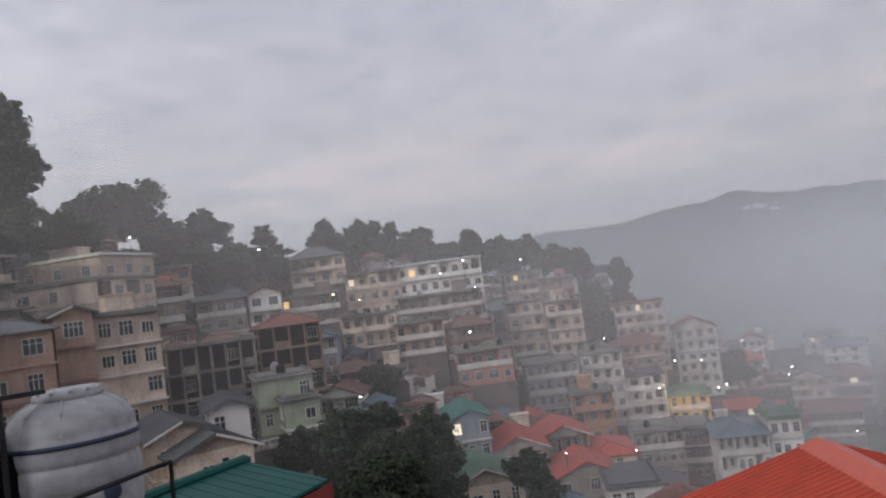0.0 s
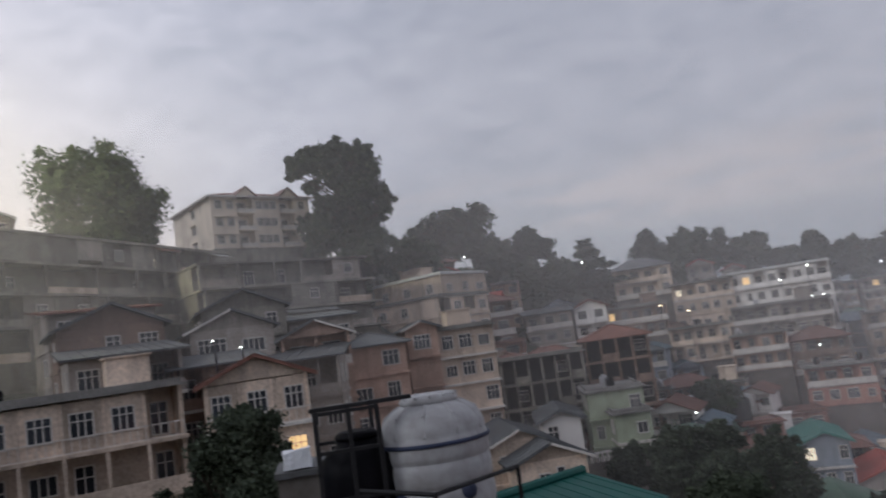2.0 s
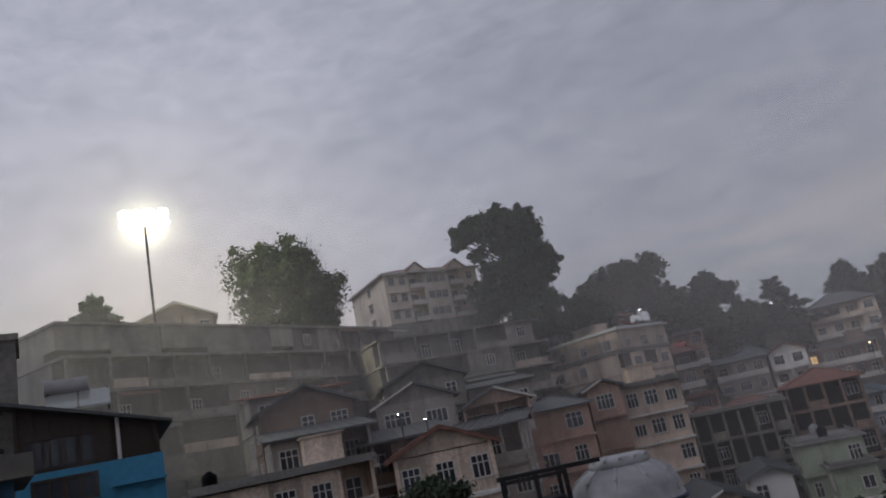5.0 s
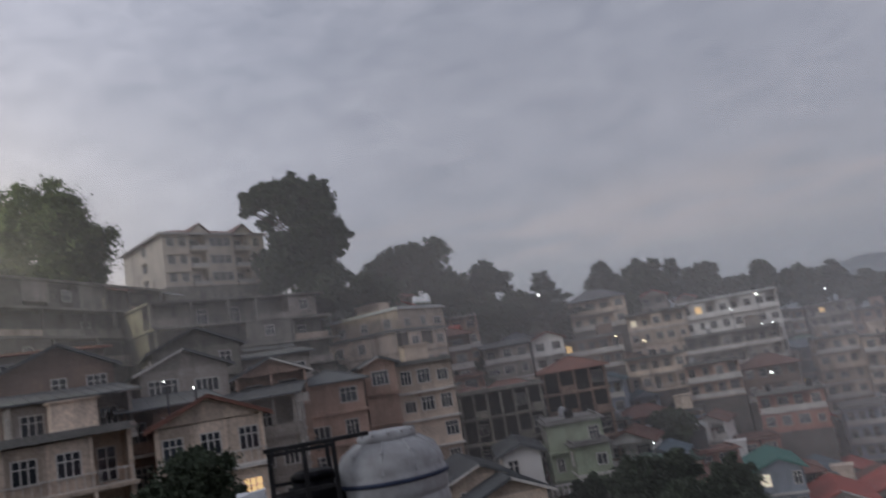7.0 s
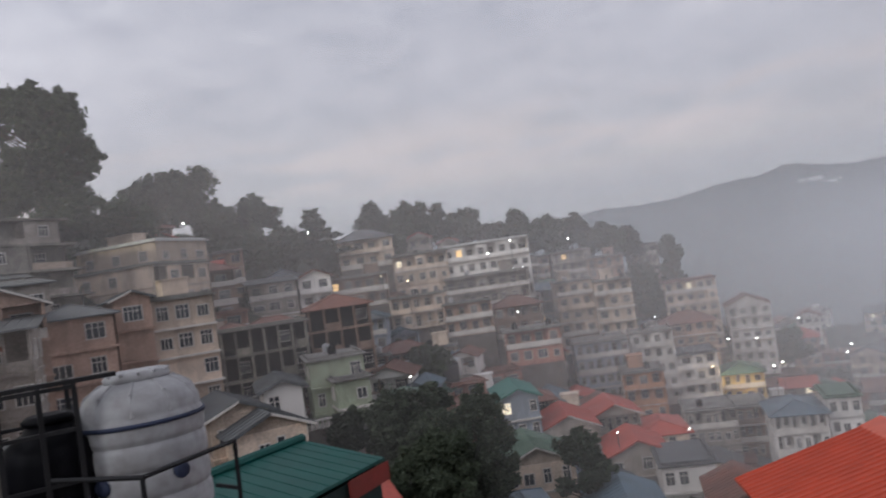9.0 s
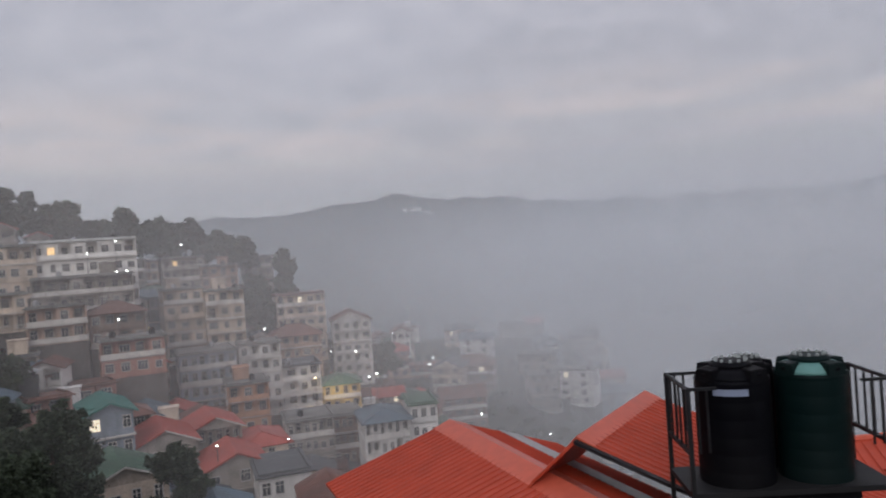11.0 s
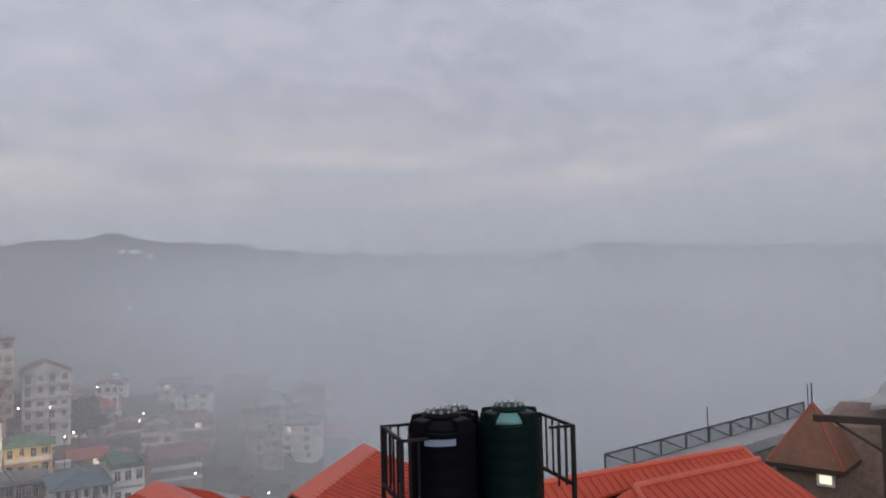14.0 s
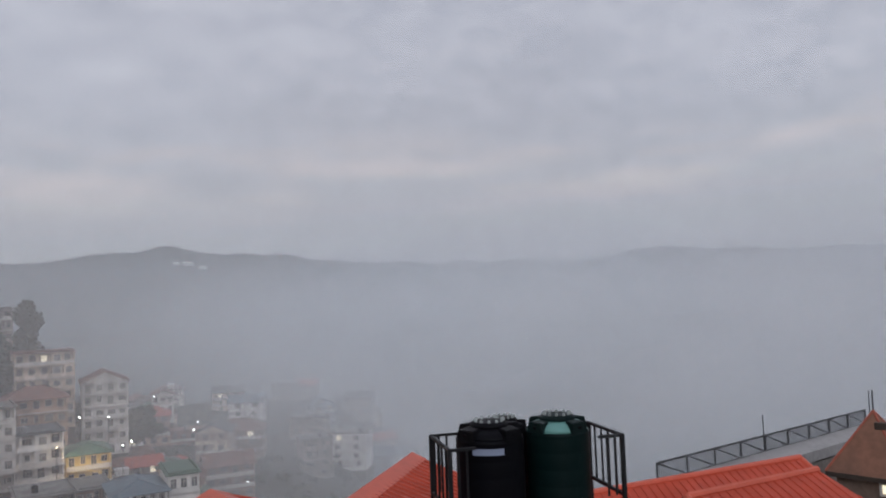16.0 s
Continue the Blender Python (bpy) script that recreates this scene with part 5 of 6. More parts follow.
part("fascia", bm, M_FASCIA, annexe, "red painted fascia board")

# steel platform with the white tank, the black tank and its cage
deck = base("tank_platform", pose(-3.9, 6.75, -2.2, 0, 0, 28), "dark steel platform carrying two water tanks", "platform")
bm = bmesh.new()
box(bm, -1.35, -0.95, -0.08, 1.15, 0.95, 0.08)
part("deck", bm, M_STEEL, deck)
for px, py in ((-1.25, -0.85), (1.05, -0.85), (-1.25, 0.85), (1.05, 0.85)):
    bm = bmesh.new()
    bar(bm, (px, py, -9), (px, py, -0.08), 0.06, 8)
    part("leg", bm, M_STEEL, deck)

tank = base("water_tank", pose(-3.60, 6.95, -2.14), "weathered white ribbed plastic water tank with dark strap", "water tank")
prof, z = [(0.51, 0.0), (0.545, 0.04)], 0.05
for i in range(5):
    for dz, rr in ((0.006, 0.545), (0.02, 0.557), (0.06, 0.565), (0.12, 0.567), (0.18, 0.565), (0.222, 0.557), (0.238, 0.545)):
        prof.append((rr, z + dz))
    z += 0.245
prof += [(0.55, 1.30), (0.535, 1.38), (0.49, 1.46), (0.41, 1.53), (0.32, 1.575), (0.28, 1.585)]
bm = bmesh.new()
lathe(bm, prof, 56)
part("body", bm, M_WHITEP, tank)
for i in range(10):
    a = 2 * math.pi * i / 10
    bm = bmesh.new()
    p0, p1, p2 = Vector((0.545, 0, 1.28)), Vector((0.48, 0, 1.475)), Vector((0.32, 0, 1.575))
    for p, q in ((p0, p1), (p1, p2)):
        bar(bm, p, q, 0.019, 8)
    rb = part("shoulder_rib", bm, M_WHITEP, tank)
    rb.matrix_local = pose(0, 0, 0, 0, 0, math.degrees(a))
bm = bmesh.new()
lathe(bm, [(0.30, 1.57), (0.31, 1.62), (0.27, 1.66), (0.26, 1.67)], 32)
lid = part("lid", bm, M_WHITEP, tank, "round screw lid, grey with grime")
for i in range(12):
    a = 2 * math.pi * i / 12
    bm = bmesh.new()
    bar(bm, (0.22 * math.cos(a), 0.22 * math.sin(a), 1.665), (0.30 * math.cos(a), 0.30 * math.sin(a), 1.65), 0.018, 5)
    part("lid_grip", bm, M_WHITEP, lid)
bm = bmesh.new()
lathe(bm, [(0.55, 1.185), (0.582, 1.19), (0.585, 1.225), (0.55, 1.23)], 48)
part("strap", bm, M_BAND, tank, "navy blue strap round the tank")
for a, cz in ((-106, 0.70), (-34, 0.74)):
    bm = bmesh.new()
    lathe(bm, [(0.075, 0), (0.08, 0.03), (0.07, 0.05), (0.03, 0.06)], 20)
    c = part("cap", bm, M_BAND, tank, "dark blue round outlet cap")
    c.matrix_local = pose(0, 0, 0, 0, 0, a) @ pose(0.55, 0, cz, 0, 90, 0)
bm = bmesh.new()
bar(bm, (0.0, 0, 1.4), (0.0, 0, 1.46), 0.05)
bar(bm, (-0.52, -0.18, 1.33), (-0.62, -0.22, 1.36), 0.035)
bar(bm, (-0.62, -0.22, 1.36), (-0.64, -0.23, 0.1), 0.025)
part("inlet_pipe", bm, M_WHITEP, tank)

cage = base("tank_cage", pose(-4.31, 5.91, -2.12, 0, 0, 35.6), "black steel angle cage round a dark tank", "cage")
for px, py in ((0, 0), (0.6, 0), (0.32, 0), (0, 0.9), (0.6, 0.9)):
    bm = bmesh.new()
    box(bm, px - 0.022, py - 0.022, 0, px + 0.022, py + 0.022, 1.66)
    part("post", bm, M_STEEL, cage)
for zz in (0.35, 0.80, 1.25, 1.62):
    for py in (0, 0.9):
        bm = bmesh.new()
        box(bm, 0, py - 0.016, zz, 0.6, py + 0.016, zz + 0.035)
        part("rail", bm, M_STEEL, cage)
    for px in (0, 0.6):
        bm = bmesh.new()
        box(bm, px - 0.016, 0, zz, px + 0.016, 0.9, zz + 0.035)
        part("rail", bm, M_STEEL, cage)
bm = bmesh.new()
box(bm, -0.05, 0.0, 1.66, 0.95, 0.12, 1.70)
part("top_plate", bm, M_STEEL, cage)

dark_tank = base("water_tank", pose(-4.24, 6.50, -2.12), "black plastic water tank inside a steel cage", "water tank")
bm = bmesh.new()
lathe(bm, [(0.40, 0), (0.42, 0.1), (0.405, 0.3), (0.42, 0.4), (0.405, 0.6), (0.42, 0.7), (0.405, 1.0), (0.38, 1.15), (0.22, 1.27), (0.2, 1.34)], 32)
part("body", bm, M_BLACK, dark_tank)
bm = bmesh.new()
lathe(bm, [(0.22, 1.32), (0.23, 1.36), (0.18, 1.40)], 24)
part("lid", bm, M_BLACK, dark_tank)

rails = base("pipe_railing", pose(0, 0, 0), "thin black pipe railing at the platform edge", "railing")
for a, b in (((-3.81, 5.78, -1.18), (-3.14, 5.94, -1.28)), ((-3.14, 5.94, -1.28), (-2.78, 7.09, -1.29)), ((-3.14, 5.94, -1.28), (-3.16, 5.94, -2.2)), ((-2.78, 7.09, -1.29), (-2.80, 7.09, -2.2)), ((-2.80, 7.09, -1.75), (-3.1, 7.3, -1.75))):
    bm = bmesh.new()
    bar(bm, a, b, 0.022, 8)
    part("rail", bm, M_STEEL, rails)

wrapped = base("wrapped_bundle", pose(-9.76, 12.70, -2.05, 0, 0, 35), "white tarpaulin-wrapped bundle on a ledge", "bundle")
bm = bmesh.new()
box(bm, -0.28, -0.26, 0, 0.28, 0.26, 0.36)
bmesh.ops.subdivide_edges(bm, edges=bm.edges, cuts=3, use_grid_fill=True)
for v in bm.verts:
    v.co += Vector((noise.noise(v.co * 3), noise.noise(v.co * 3 + Vector((5, 0, 0))), noise.noise(v.co * 4))) * 0.07
part("cover", bm, M_CLOTH, wrapped)
ledge = base("lean_to", pose(-9.86, 12.80, -2.08, 0, 0, 35), "low grey lean-to roof below the houses", "building")
bm = bmesh.new()
box(bm, -0.45, -0.5, -0.12, 1.0, 1.4, 0)
part("roof", bm, ROOF["slate"], ledge)
bm = bmesh.new()
box(bm, -0.4, -0.4, -9, 0.9, 1.3, -0.12)
part("wall", bm, WALL["stone"], ledge)

# red-roofed house with the ridge that points at the viewer
red = base("red_roofed_house", pose(0, 0, 0), "house with bright orange-red folded sheet roof", "building", "red roofs")
rF, rN = Vector((7.44, 16.04, -4.25)), Vector((7.05, 9.0, -4.34))
eL, eR = Vector((-3.0, 0.5, -1.02)), Vector((2.75, -0.3, -0.96))
sheet_roof(red, "roof_slope", [rF, rN, rN + eL, rF + eL], M_REDN, eL, 0.2)
sheet_roof(red, "roof_slope", [rF, rN, rN + eR, rF + eR], M_REDN, eR, 0.2)
bm = bmesh.new()
dn = Vector((0, 0, -0.12))
for s in (Vector((-0.42, 0.05, 0)), Vector((0.42, 0, 0))):
    prism(bm, [rF + Vector((0, 0, 0.05)), rF + s + dn, rN + s + dn, rN + Vector((0, 0, 0.05))], 0.03)
part("ridge_cap", bm, M_REDCAP, red, "wide paler red ridge capping")
bm = bmesh.new()
k0, k1 = rF + eR * 0.45 + Vector((0, 0, 0.03)), rN + eR * 0.45 + Vector((0, 0, 0.03))
prism(bm, [k0, k0 + eR * 0.2, k1 + eR * 0.2, k1], 0.02)
part("skylight_sheet", bm, M_GREYSH, red, "dull grey skylight sheet")
walls_under(red, [rF + eL, rF + eR, rN + eR, rN + eL], -16, WALL["cream"], 0.5)

# second red roof, its ridge running across
red2 = base("red_roofed_house", pose(0, 0, 0), "house with orange-red ribbed sheet roof below the tanks", "building", "red roofs")
mP, mQ = Vector((7.24, 10.54, -3.5)), Vector((10.51, 12.58, -3.5))
mS = Vector((2.9, -4.58, -1.9))
sheet_roof(red2, "roof_slope", [mP, mQ, mQ + mS, mP + mS], M_REDN, mS, 0.2)
mT = Vector((-1.3, 2.1, -2.3))
sheet_roof(red2, "roof_slope", [mP, mQ, mQ + mT, mP + mT], M_REDN, mT, 0.2)
bm = bmesh.new()
for s in (mS * 0.06, mT * 0.1):
    prism(bm, [mP + Vector((0, 0, 0.05)), mP + s + Vector((0, 0, 0.02)), mQ + s + Vector((0, 0, 0.02)), mQ + Vector((0, 0, 0.05))], 0.03)
part("ridge_cap", bm, M_REDCAP, red2, "red ridge capping")
bm = bmesh.new()
prism(bm, [mP + Vector((-0.1, -0.06, 0)), mP + Vector((0, 0, 0)), mP + mS, mP + mS + Vector((-0.1, -0.06, 0))], 0.06)
part("verge_board", bm, M_STEEL, red2, "dark verge board")
walls_under(red2, [mP + mT, mQ + mT, mQ + mS, mP + mS], -16, WALL["cream"], 0.4)

# red roofs towards the pavilion
red3 = base("red_roofed_house", pose(0, 0, 0), "long house with orange-red sheet roof and hips", "building", "red roofs")
R1, R2 = Vector((15.0, 11.8, -5.22)), Vector((22.28, 9.07, -5.15))
R3, R4 = Vector((20.4, 6.2, -6.4)), Vector((13.0, 8.8, -6.4))
sheet_roof(red3, "roof_slope", [R1, R2, R3, R4], M_REDN, R4 - R1, 0.24, rib=0.02)
B1, B2 = Vector((16.4, 14.4, -6.3)), Vector((23.8, 11.6, -6.3))
sheet_roof(red3, "roof_slope", [R1, R2, B2, B1], M_REDN, B1 - R1, 0.32)
V, W = Vector((14.8, 8.46, -4.6)), Vector((18.66, 7.2, -4.55))
sheet_roof(red3, "roof_slope", [V, W, Vector((17.7, 4.4, -5.6)), Vector((12.9, 6.0, -5.6))], M_REDN, Vector((-1.4, -2.6, -1.0)), 0.24, rib=0.02)
sheet_roof(red3, "roof_slope", [V, Vector((12.9, 6.0, -5.6)), Vector((12.4, 9.4, -5.7)), Vector((13.6, 9.6, -5.5))], M_REDN, Vector((-2.2, -0.6, -1.0)), 0.24, rib=0.02)
sheet_roof(red3, "roof_slope", [V, W, Vector((19.2, 9.6, -5.6)), Vector((15.2, 10.6, -5.6))], M_REDN, Vector((0.5, 2.2, -1.0)), 0.24, rib=0.02)
bm = bmesh.new()
bar(bm, V, W, 0.09, 8)
bar(bm, V, (12.9, 6.0, -5.57), 0.08, 8)
bar(bm, R1, R2, 0.09, 8)
bar(bm, R2, R3, 0.07, 8)
part("ridge_cap", bm, M_REDCAP, red3, "red ridge and hip capping")
walls_under(red3, [B1, B2, R3, R4], -18, WALL["cream"], 0.5)
walls_under(red3, [(15.2, 10.6, -5.6), (19.2, 9.6, -5.6), (17.7, 4.4, -5.6), (12.9, 6.0, -5.6)], -18, WALL["cream"], 0.4)

# rack with the black and the green tank
rack = base("tank_rack", pose(8.85, 7.80, -3.28, 0, 0, -28.4), "black steel rack with barred sides round two tanks", "rack")
bm = bmesh.new()
box(bm, -1.40, -0.62, -0.54, 1.40, 0.62, -0.46)
part("floor_plate", bm, M_STEEL, rack)
for px in (-1.38, 1.38):
    for py in (-0.6, 0.6):
        bm = bmesh.new()
        box(bm, px - 0.03, py - 0.03, -2.6, px + 0.03, py + 0.03, 1.02)
        part("post", bm, M_STEEL, rack)
for px in (-1.38, 1.38):
    for i in range(1, 5):
        bm = bmesh.new()
        yy = -0.6 + 1.2 * i / 5
        bar(bm, (px, yy, 0.10), (px, yy, 1.0), 0.018, 6)
        part("upright", bm, M_STEEL, rack)
    bm = bmesh.new()
    box(bm, px - 0.025, -0.6, 0.98, px + 0.025, 0.6, 1.02)
    part("top_rail", bm, M_STEEL, rack)
    bm = bmesh.new()
    box(bm, px - 0.025, -0.6, 0.07, px + 0.025, 0.6, 0.12)
    part("bottom_rail", bm, M_STEEL, rack)
for py in (-0.6, 0.6):
    for s in (-1, 1):
        for i in range(1, 3):
            bm = bmesh.new()
            bar(bm, (s * (1.38 - 0.13 * i), py, 0.10), (s * (1.38 - 0.13 * i), py, 1.0), 0.018, 6)
            part("upright", bm, M_STEEL, rack)
bm = bmesh.new()
box(bm, -1.38, 0.575, 0.98, 1.38, 0.625, 1.02)
part("back_rail", bm, M_STEEL, rack)
bm = bmesh.new()
box(bm, -1.38, -0.625, 0.98, -0.98, -0.575, 1.02)
part("front_rail", bm, M_STEEL, rack)
bm = bmesh.new()
box(bm, 0.98, -0.625, 0.98, 1.38, -0.575, 1.02)
part("front_rail", bm, M_STEEL, rack)
bm = bmesh.new()
box(bm, -0.95, -0.5, -2.4, 0.95, 0.5, -0.54)
part("plinth", bm, M_BLACK, rack, "dark boarded base under the tanks")


M_GRIP = material("pale_lid_grip", (0.40, 0.43, 0.42), 0.5, vary=0.3)


def ribbed_tank(x, y, z, r, h, body, shoulder, label, heading):
    t = base("water_tank", pose(x, y, z, 0, 0, heading), label, "water tank", "rack tanks")
    k = h - 0.28
    pr = [(r * 0.96, 0)]
    for i in range(6):
        a = k * i / 6
        pr += [(r * 0.992, a + 0.01), (r, a + 0.04), (r, a + k / 6 - 0.05), (r * 0.992, a + k / 6 - 0.015)]
    pr += [(r, k), (r * 0.99, k + 0.05)]
    bm = bmesh.new()
    lathe(bm, pr, 48)
    part("body", bm, body, t)
    # dome between four box-shaped lugs on the rim
    bm = bmesh.new()
    lathe(bm, [(r * 0.97, k + 0.04), (r * 0.90, k + 0.10), (r * 0.76, k + 0.16), (r * 0.58, k + 0.19), (r * 0.5, k + 0.195)], 48)
    part("shoulder", bm, shoulder, t)
    for i in range(4):
        bm = bmesh.new()
        w = r * 0.36
        lo = [bm.verts.new(p) for p in ((r * 0.60, -w * 0.7, k + 0.12), (r * 1.0, -w, k + 0.03), (r * 1.0, w, k + 0.03), (r * 0.60, w * 0.7, k + 0.12))]
        hi = [bm.verts.new(p) for p in ((r * 0.58, -w * 0.6, k + 0.215), (r * 0.97, -w * 0.85, k + 0.20), (r * 0.97, w * 0.85, k + 0.20), (r * 0.58, w * 0.6, k + 0.215))]
        bm.faces.new(lo[::-1]), bm.faces.new(hi)
        for j in range(4):
            bm.faces.new((lo[j], lo[(j + 1) % 4], hi[(j + 1) % 4], hi[j]))
        bmesh.ops.bevel(bm, geom=bm.edges, offset=0.012, segments=2, affect="EDGES")
        lg = part("lug", bm, body, t)
        lg.matrix_local = pose(0, 0, 0, 0, 0, 90 * i + 45)
        bm = bmesh.new()
        bar(bm, (r * 0.97, 0, k + 0.12), (r * 1.0, 0, k + 0.115), 0.035, 12)
        part("eye", bm, M_BLACK, lg)
    bm = bmesh.new()
    lathe(bm, [(r * 0.5, k + 0.18), (r * 0.56, k + 0.20), (r * 0.56, k + 0.235), (r * 0.46, h)], 32)
    ld = part("lid", bm, body, t, "round screw lid")
    for i in range(12):
        a = 2 * math.pi * i / 12
        bm = bmesh.new()
        bar(bm, (r * 0.42 * math.cos(a), r * 0.42 * math.sin(a), h - 0.02), (r * 0.44 * math.cos(a), r * 0.44 * math.sin(a), h + 0.035), 0.022, 6)
        part("lid_grip", bm, M_GRIP, ld)
    return t


t1 = ribbed_tank(8.33, 8.06, -3.78, 0.53, 1.78, M_BLACK, M_BLACK, "black ribbed plastic water tank with white lettering", -46)
t2 = ribbed_tank(9.33, 7.52, -3.78, 0.50, 1.80, M_GREENP, M_GREENT, "dark green plastic water tank with pale green top", -51)
t3 = ribbed_tank(9.05, 8.42, -3.78, 0.40, 1.70, M_BLACK, M_BLACK, "black ribbed plastic water tank behind two others", -51)
# lettering on the black tank, unreadable, as bars
for i, (a, wd) in enumerate(((-0.44, 0.05), (-0.33, 0.06), (-0.22, 0.04), (-0.12, 0.06), (0.02, 0.06), (0.14, 0.05), (0.26, 0.06), (0.38, 0.05))):
    bm = bmesh.new()
    box(bm, -wd, -0.008, -0.045, wd * 0.6, 0.004, 0.05)
    lt = part("lettering", bm, M_TEXT, t1, "faded white lettering bar")
    lt.matrix_local = pose(0, 0, 0, 0, 0, math.degrees(a) * 0.9) @ pose(0, -0.542, 1.40)

# terrace railing far to the side, on a pale roof edge
tl, tr = Vector((28.0, 17.4, -7.55)), Vector((46.5, 15.2, -7.55))
run = (tr - tl).normalized()
terrace = base("terrace_block", pose(0, 0, 0), "long block with a pale flat roof edge", "building")
side = Vector((run.y, -run.x, 0))
end = tr + run * 26
bm = bmesh.new()
prism(bm, [tl - Vector((0, 0, 0.75)), end - Vector((0, 0, 0.75)), end + side * 1.6 - Vector((0, 0, 0.75)), tl + side * 1.6 - Vector((0, 0, 0.75))], 0.5)
part("roof_edge", bm, M_GREYSH, terrace)
walls_under(terrace, [tl - Vector((0, 0, 1.2)), end - Vector((0, 0, 1.2)), end + side * 1.6 - Vector((0, 0, 1.2)), tl + side * 1.6 - Vector((0, 0, 1.2))], -30, WALL["grey"], 0.3)
trail = base("terrace_railing", pose(0, 0, 0), "grey steel railing with diagonal braces along a roof", "railing")
n = 9
for i in range(n + 1):
    p = tl + (tr - tl) * i / n
    bm = bmesh.new()
    bar(bm, p - Vector((0, 0, 0.8)), p, 0.045, 6)
    part("post", bm, M_RAIL, trail)
    if i < n:
        q = tl + (tr - tl) * (i + 1) / n
        bm = bmesh.new()
        bar(bm, p, q - Vector((0, 0, 0.78)), 0.03, 5)
        part("brace", bm, M_RAIL, trail)
        bm = bmesh.new()
        for j in range(1, 14):
            s = p + (q - p) * j / 14
            bar(bm, s - Vector((0, 0, 0.76)), s, 0.02, 4)
        tagged(part("infill_mesh", bm, M_RAIL, trail), kind="stuff")
bm = bmesh.new()
bar(bm, tl, tr, 0.05, 6)
bar(bm, tl - Vector((0, 0, 0.76)), tr - Vector((0, 0, 0.76)), 0.04, 6)
part("rail", bm, M_RAIL, trail)
for s, h in ((0.44, 0.9), (1.03, 0.9)):
    p = tl + (tr - tl) * s
    an = base("antenna", pose(p.x, p.y, p.z - 0.8), "thin metal rod on the roof edge", "antenna")
    bm = bmesh.new()
    bar(bm, (0, 0, 0), (0, 0, h + 0.9), 0.03, 5)
    part("rod", bm, M_RAIL, an)

# small pavilion with a pyramid roof and a lit window
pav = base("pavilion", pose(28.33, 8.97, -6.6, 0, 0, 1.6), "small turret with brown pyramid roof and lit window", "pavilion")
bm = bmesh.new()
ap = Vector((0, 0, 2.0))
co = [Vector(p) for p in ((-1.26, -1.26, 0), (1.26, -1.26, 0), (1.26, 1.26, 0), (-1.26, 1.26, 0))]
for i in range(4):
    prism(bm, [co[i], co[(i + 1) % 4], ap], 0.07)
pr = part("roof", bm, M_BROWNR, pav)
for c in co:
    bm = bmesh.new()
    bar(bm, c, ap, 0.04, 6)
    part("hip_cap", bm, M_HIP, pr, "dull red hip capping")
bm = bmesh.new()
for i in range(4):
    a, c = co[i], co[(i + 1) % 4]
    prism(bm, [a * 1.01, c * 1.01, c * 0.97, a * 0.97], 0.16)
part("eaves_board", bm, M_WOOD, pav, "dark timber eaves board")
bm = bmesh.new()
bar(bm, ap - Vector((0, 0, 0.1)), ap + Vector((0, 0, 0.7)), 0.025, 6)
part("finial", bm, M_RAIL, pav)
bm = bmesh.new()
box(bm, -1.0, -1.0, -9, 1.0, 1.0, -0.02)
part("wall", bm, WALL["brown"], pav)
window(pav, -1.0, -0.62, -0.55, 0.4, 0.3, turn=-90, lit="c")

lodge = base("stone_lodge", pose(30.0, 4.0, -7.7, 0, 0, -80), "brown stone lodge under a dark sloping roof edge", "building")
bm = bmesh.new()
box(bm, -5.0, 0, -10, 9.0, 6, 2.2)
part("wall", bm, WALL["brown"], lodge)
# solid wall whose near-black colour stands for shade under the roof
bm = bmesh.new()
box(bm, -2.6, 0.5, 2.2, 9.0, 6, 3.3)
part("upper_wall", bm, M_SHADE, lodge, "upper wall coloured near-black as shade under the roof")
bm = bmesh.new()
prism(bm, [(-3.4, -0.4, 3.05), (9.0, -0.4, 5.2), (9.0, 6.4, 5.2), (-3.4, 6.4, 3.05)], 0.14)
part("roof", bm, M_GREYSH, lodge, "grey sheet roof")

canopy = base("timber_canopy", pose(25.8, 8.11, -4.64, 0, 0, -75.3), "dark timber canopy beam on a post", "canopy")
bm = bmesh.new()
box(bm, -0.05, -0.09, -0.13, 7.0, 0.09, 0.09)
bmesh.ops.bevel(bm, geom=bm.edges, offset=0.015, segments=1, affect="EDGES")
part("beam", bm, M_WOOD, canopy)
for px in (1.95, 4.6):
    bm = bmesh.new()
    box(bm, px - 0.1, -0.08, -9, px + 0.1, 0.08, -0.13)
    part("post", bm, M_WOOD, canopy)
bm = bmesh.new()
bar(bm, (0.55, 0, -0.1), (1.95, 0, -1.0), 0.05, 6)
part("brace", bm, M_WOOD, canopy)

# blue house with glazed upper storey
blue = base("blue_house", pose(-23.3, 9.1, 0, 0, 0, 63.2), "sky-blue house with dark glazed timber upper storey", "building")
bm = bmesh.new()
box(bm, 0, 0, -0.05, 3.95, 6, 1.5)
part("wall", bm, M_BLUEW, blue)
bm = bmesh.new()
box(bm, -0.1, 0.1, -10, 3.85, 6, -0.05)
part("lower_wall", bm, WALL["brown"], blue)
bm = bmesh.new()
lo = [bm.verts.new(p) for p in ((0.0, 0.12, 1.5), (3.9, 0.12, 1.5), (3.9, 0.12, 2.42), (0.0, 0.12, 3.5))]
hi = [bm.verts.new(v.co + Vector((0, 5.8, 0))) for v in lo]
bm.faces.new(lo), bm.faces.new(hi[::-1])
for i in range(4):
    bm.faces.new((lo[i], lo[(i + 1) % 4], hi[(i + 1) % 4], hi[i]))
part("upper_wall", bm, M_WOOD, blue, "dark timber boarding of the upper storey")
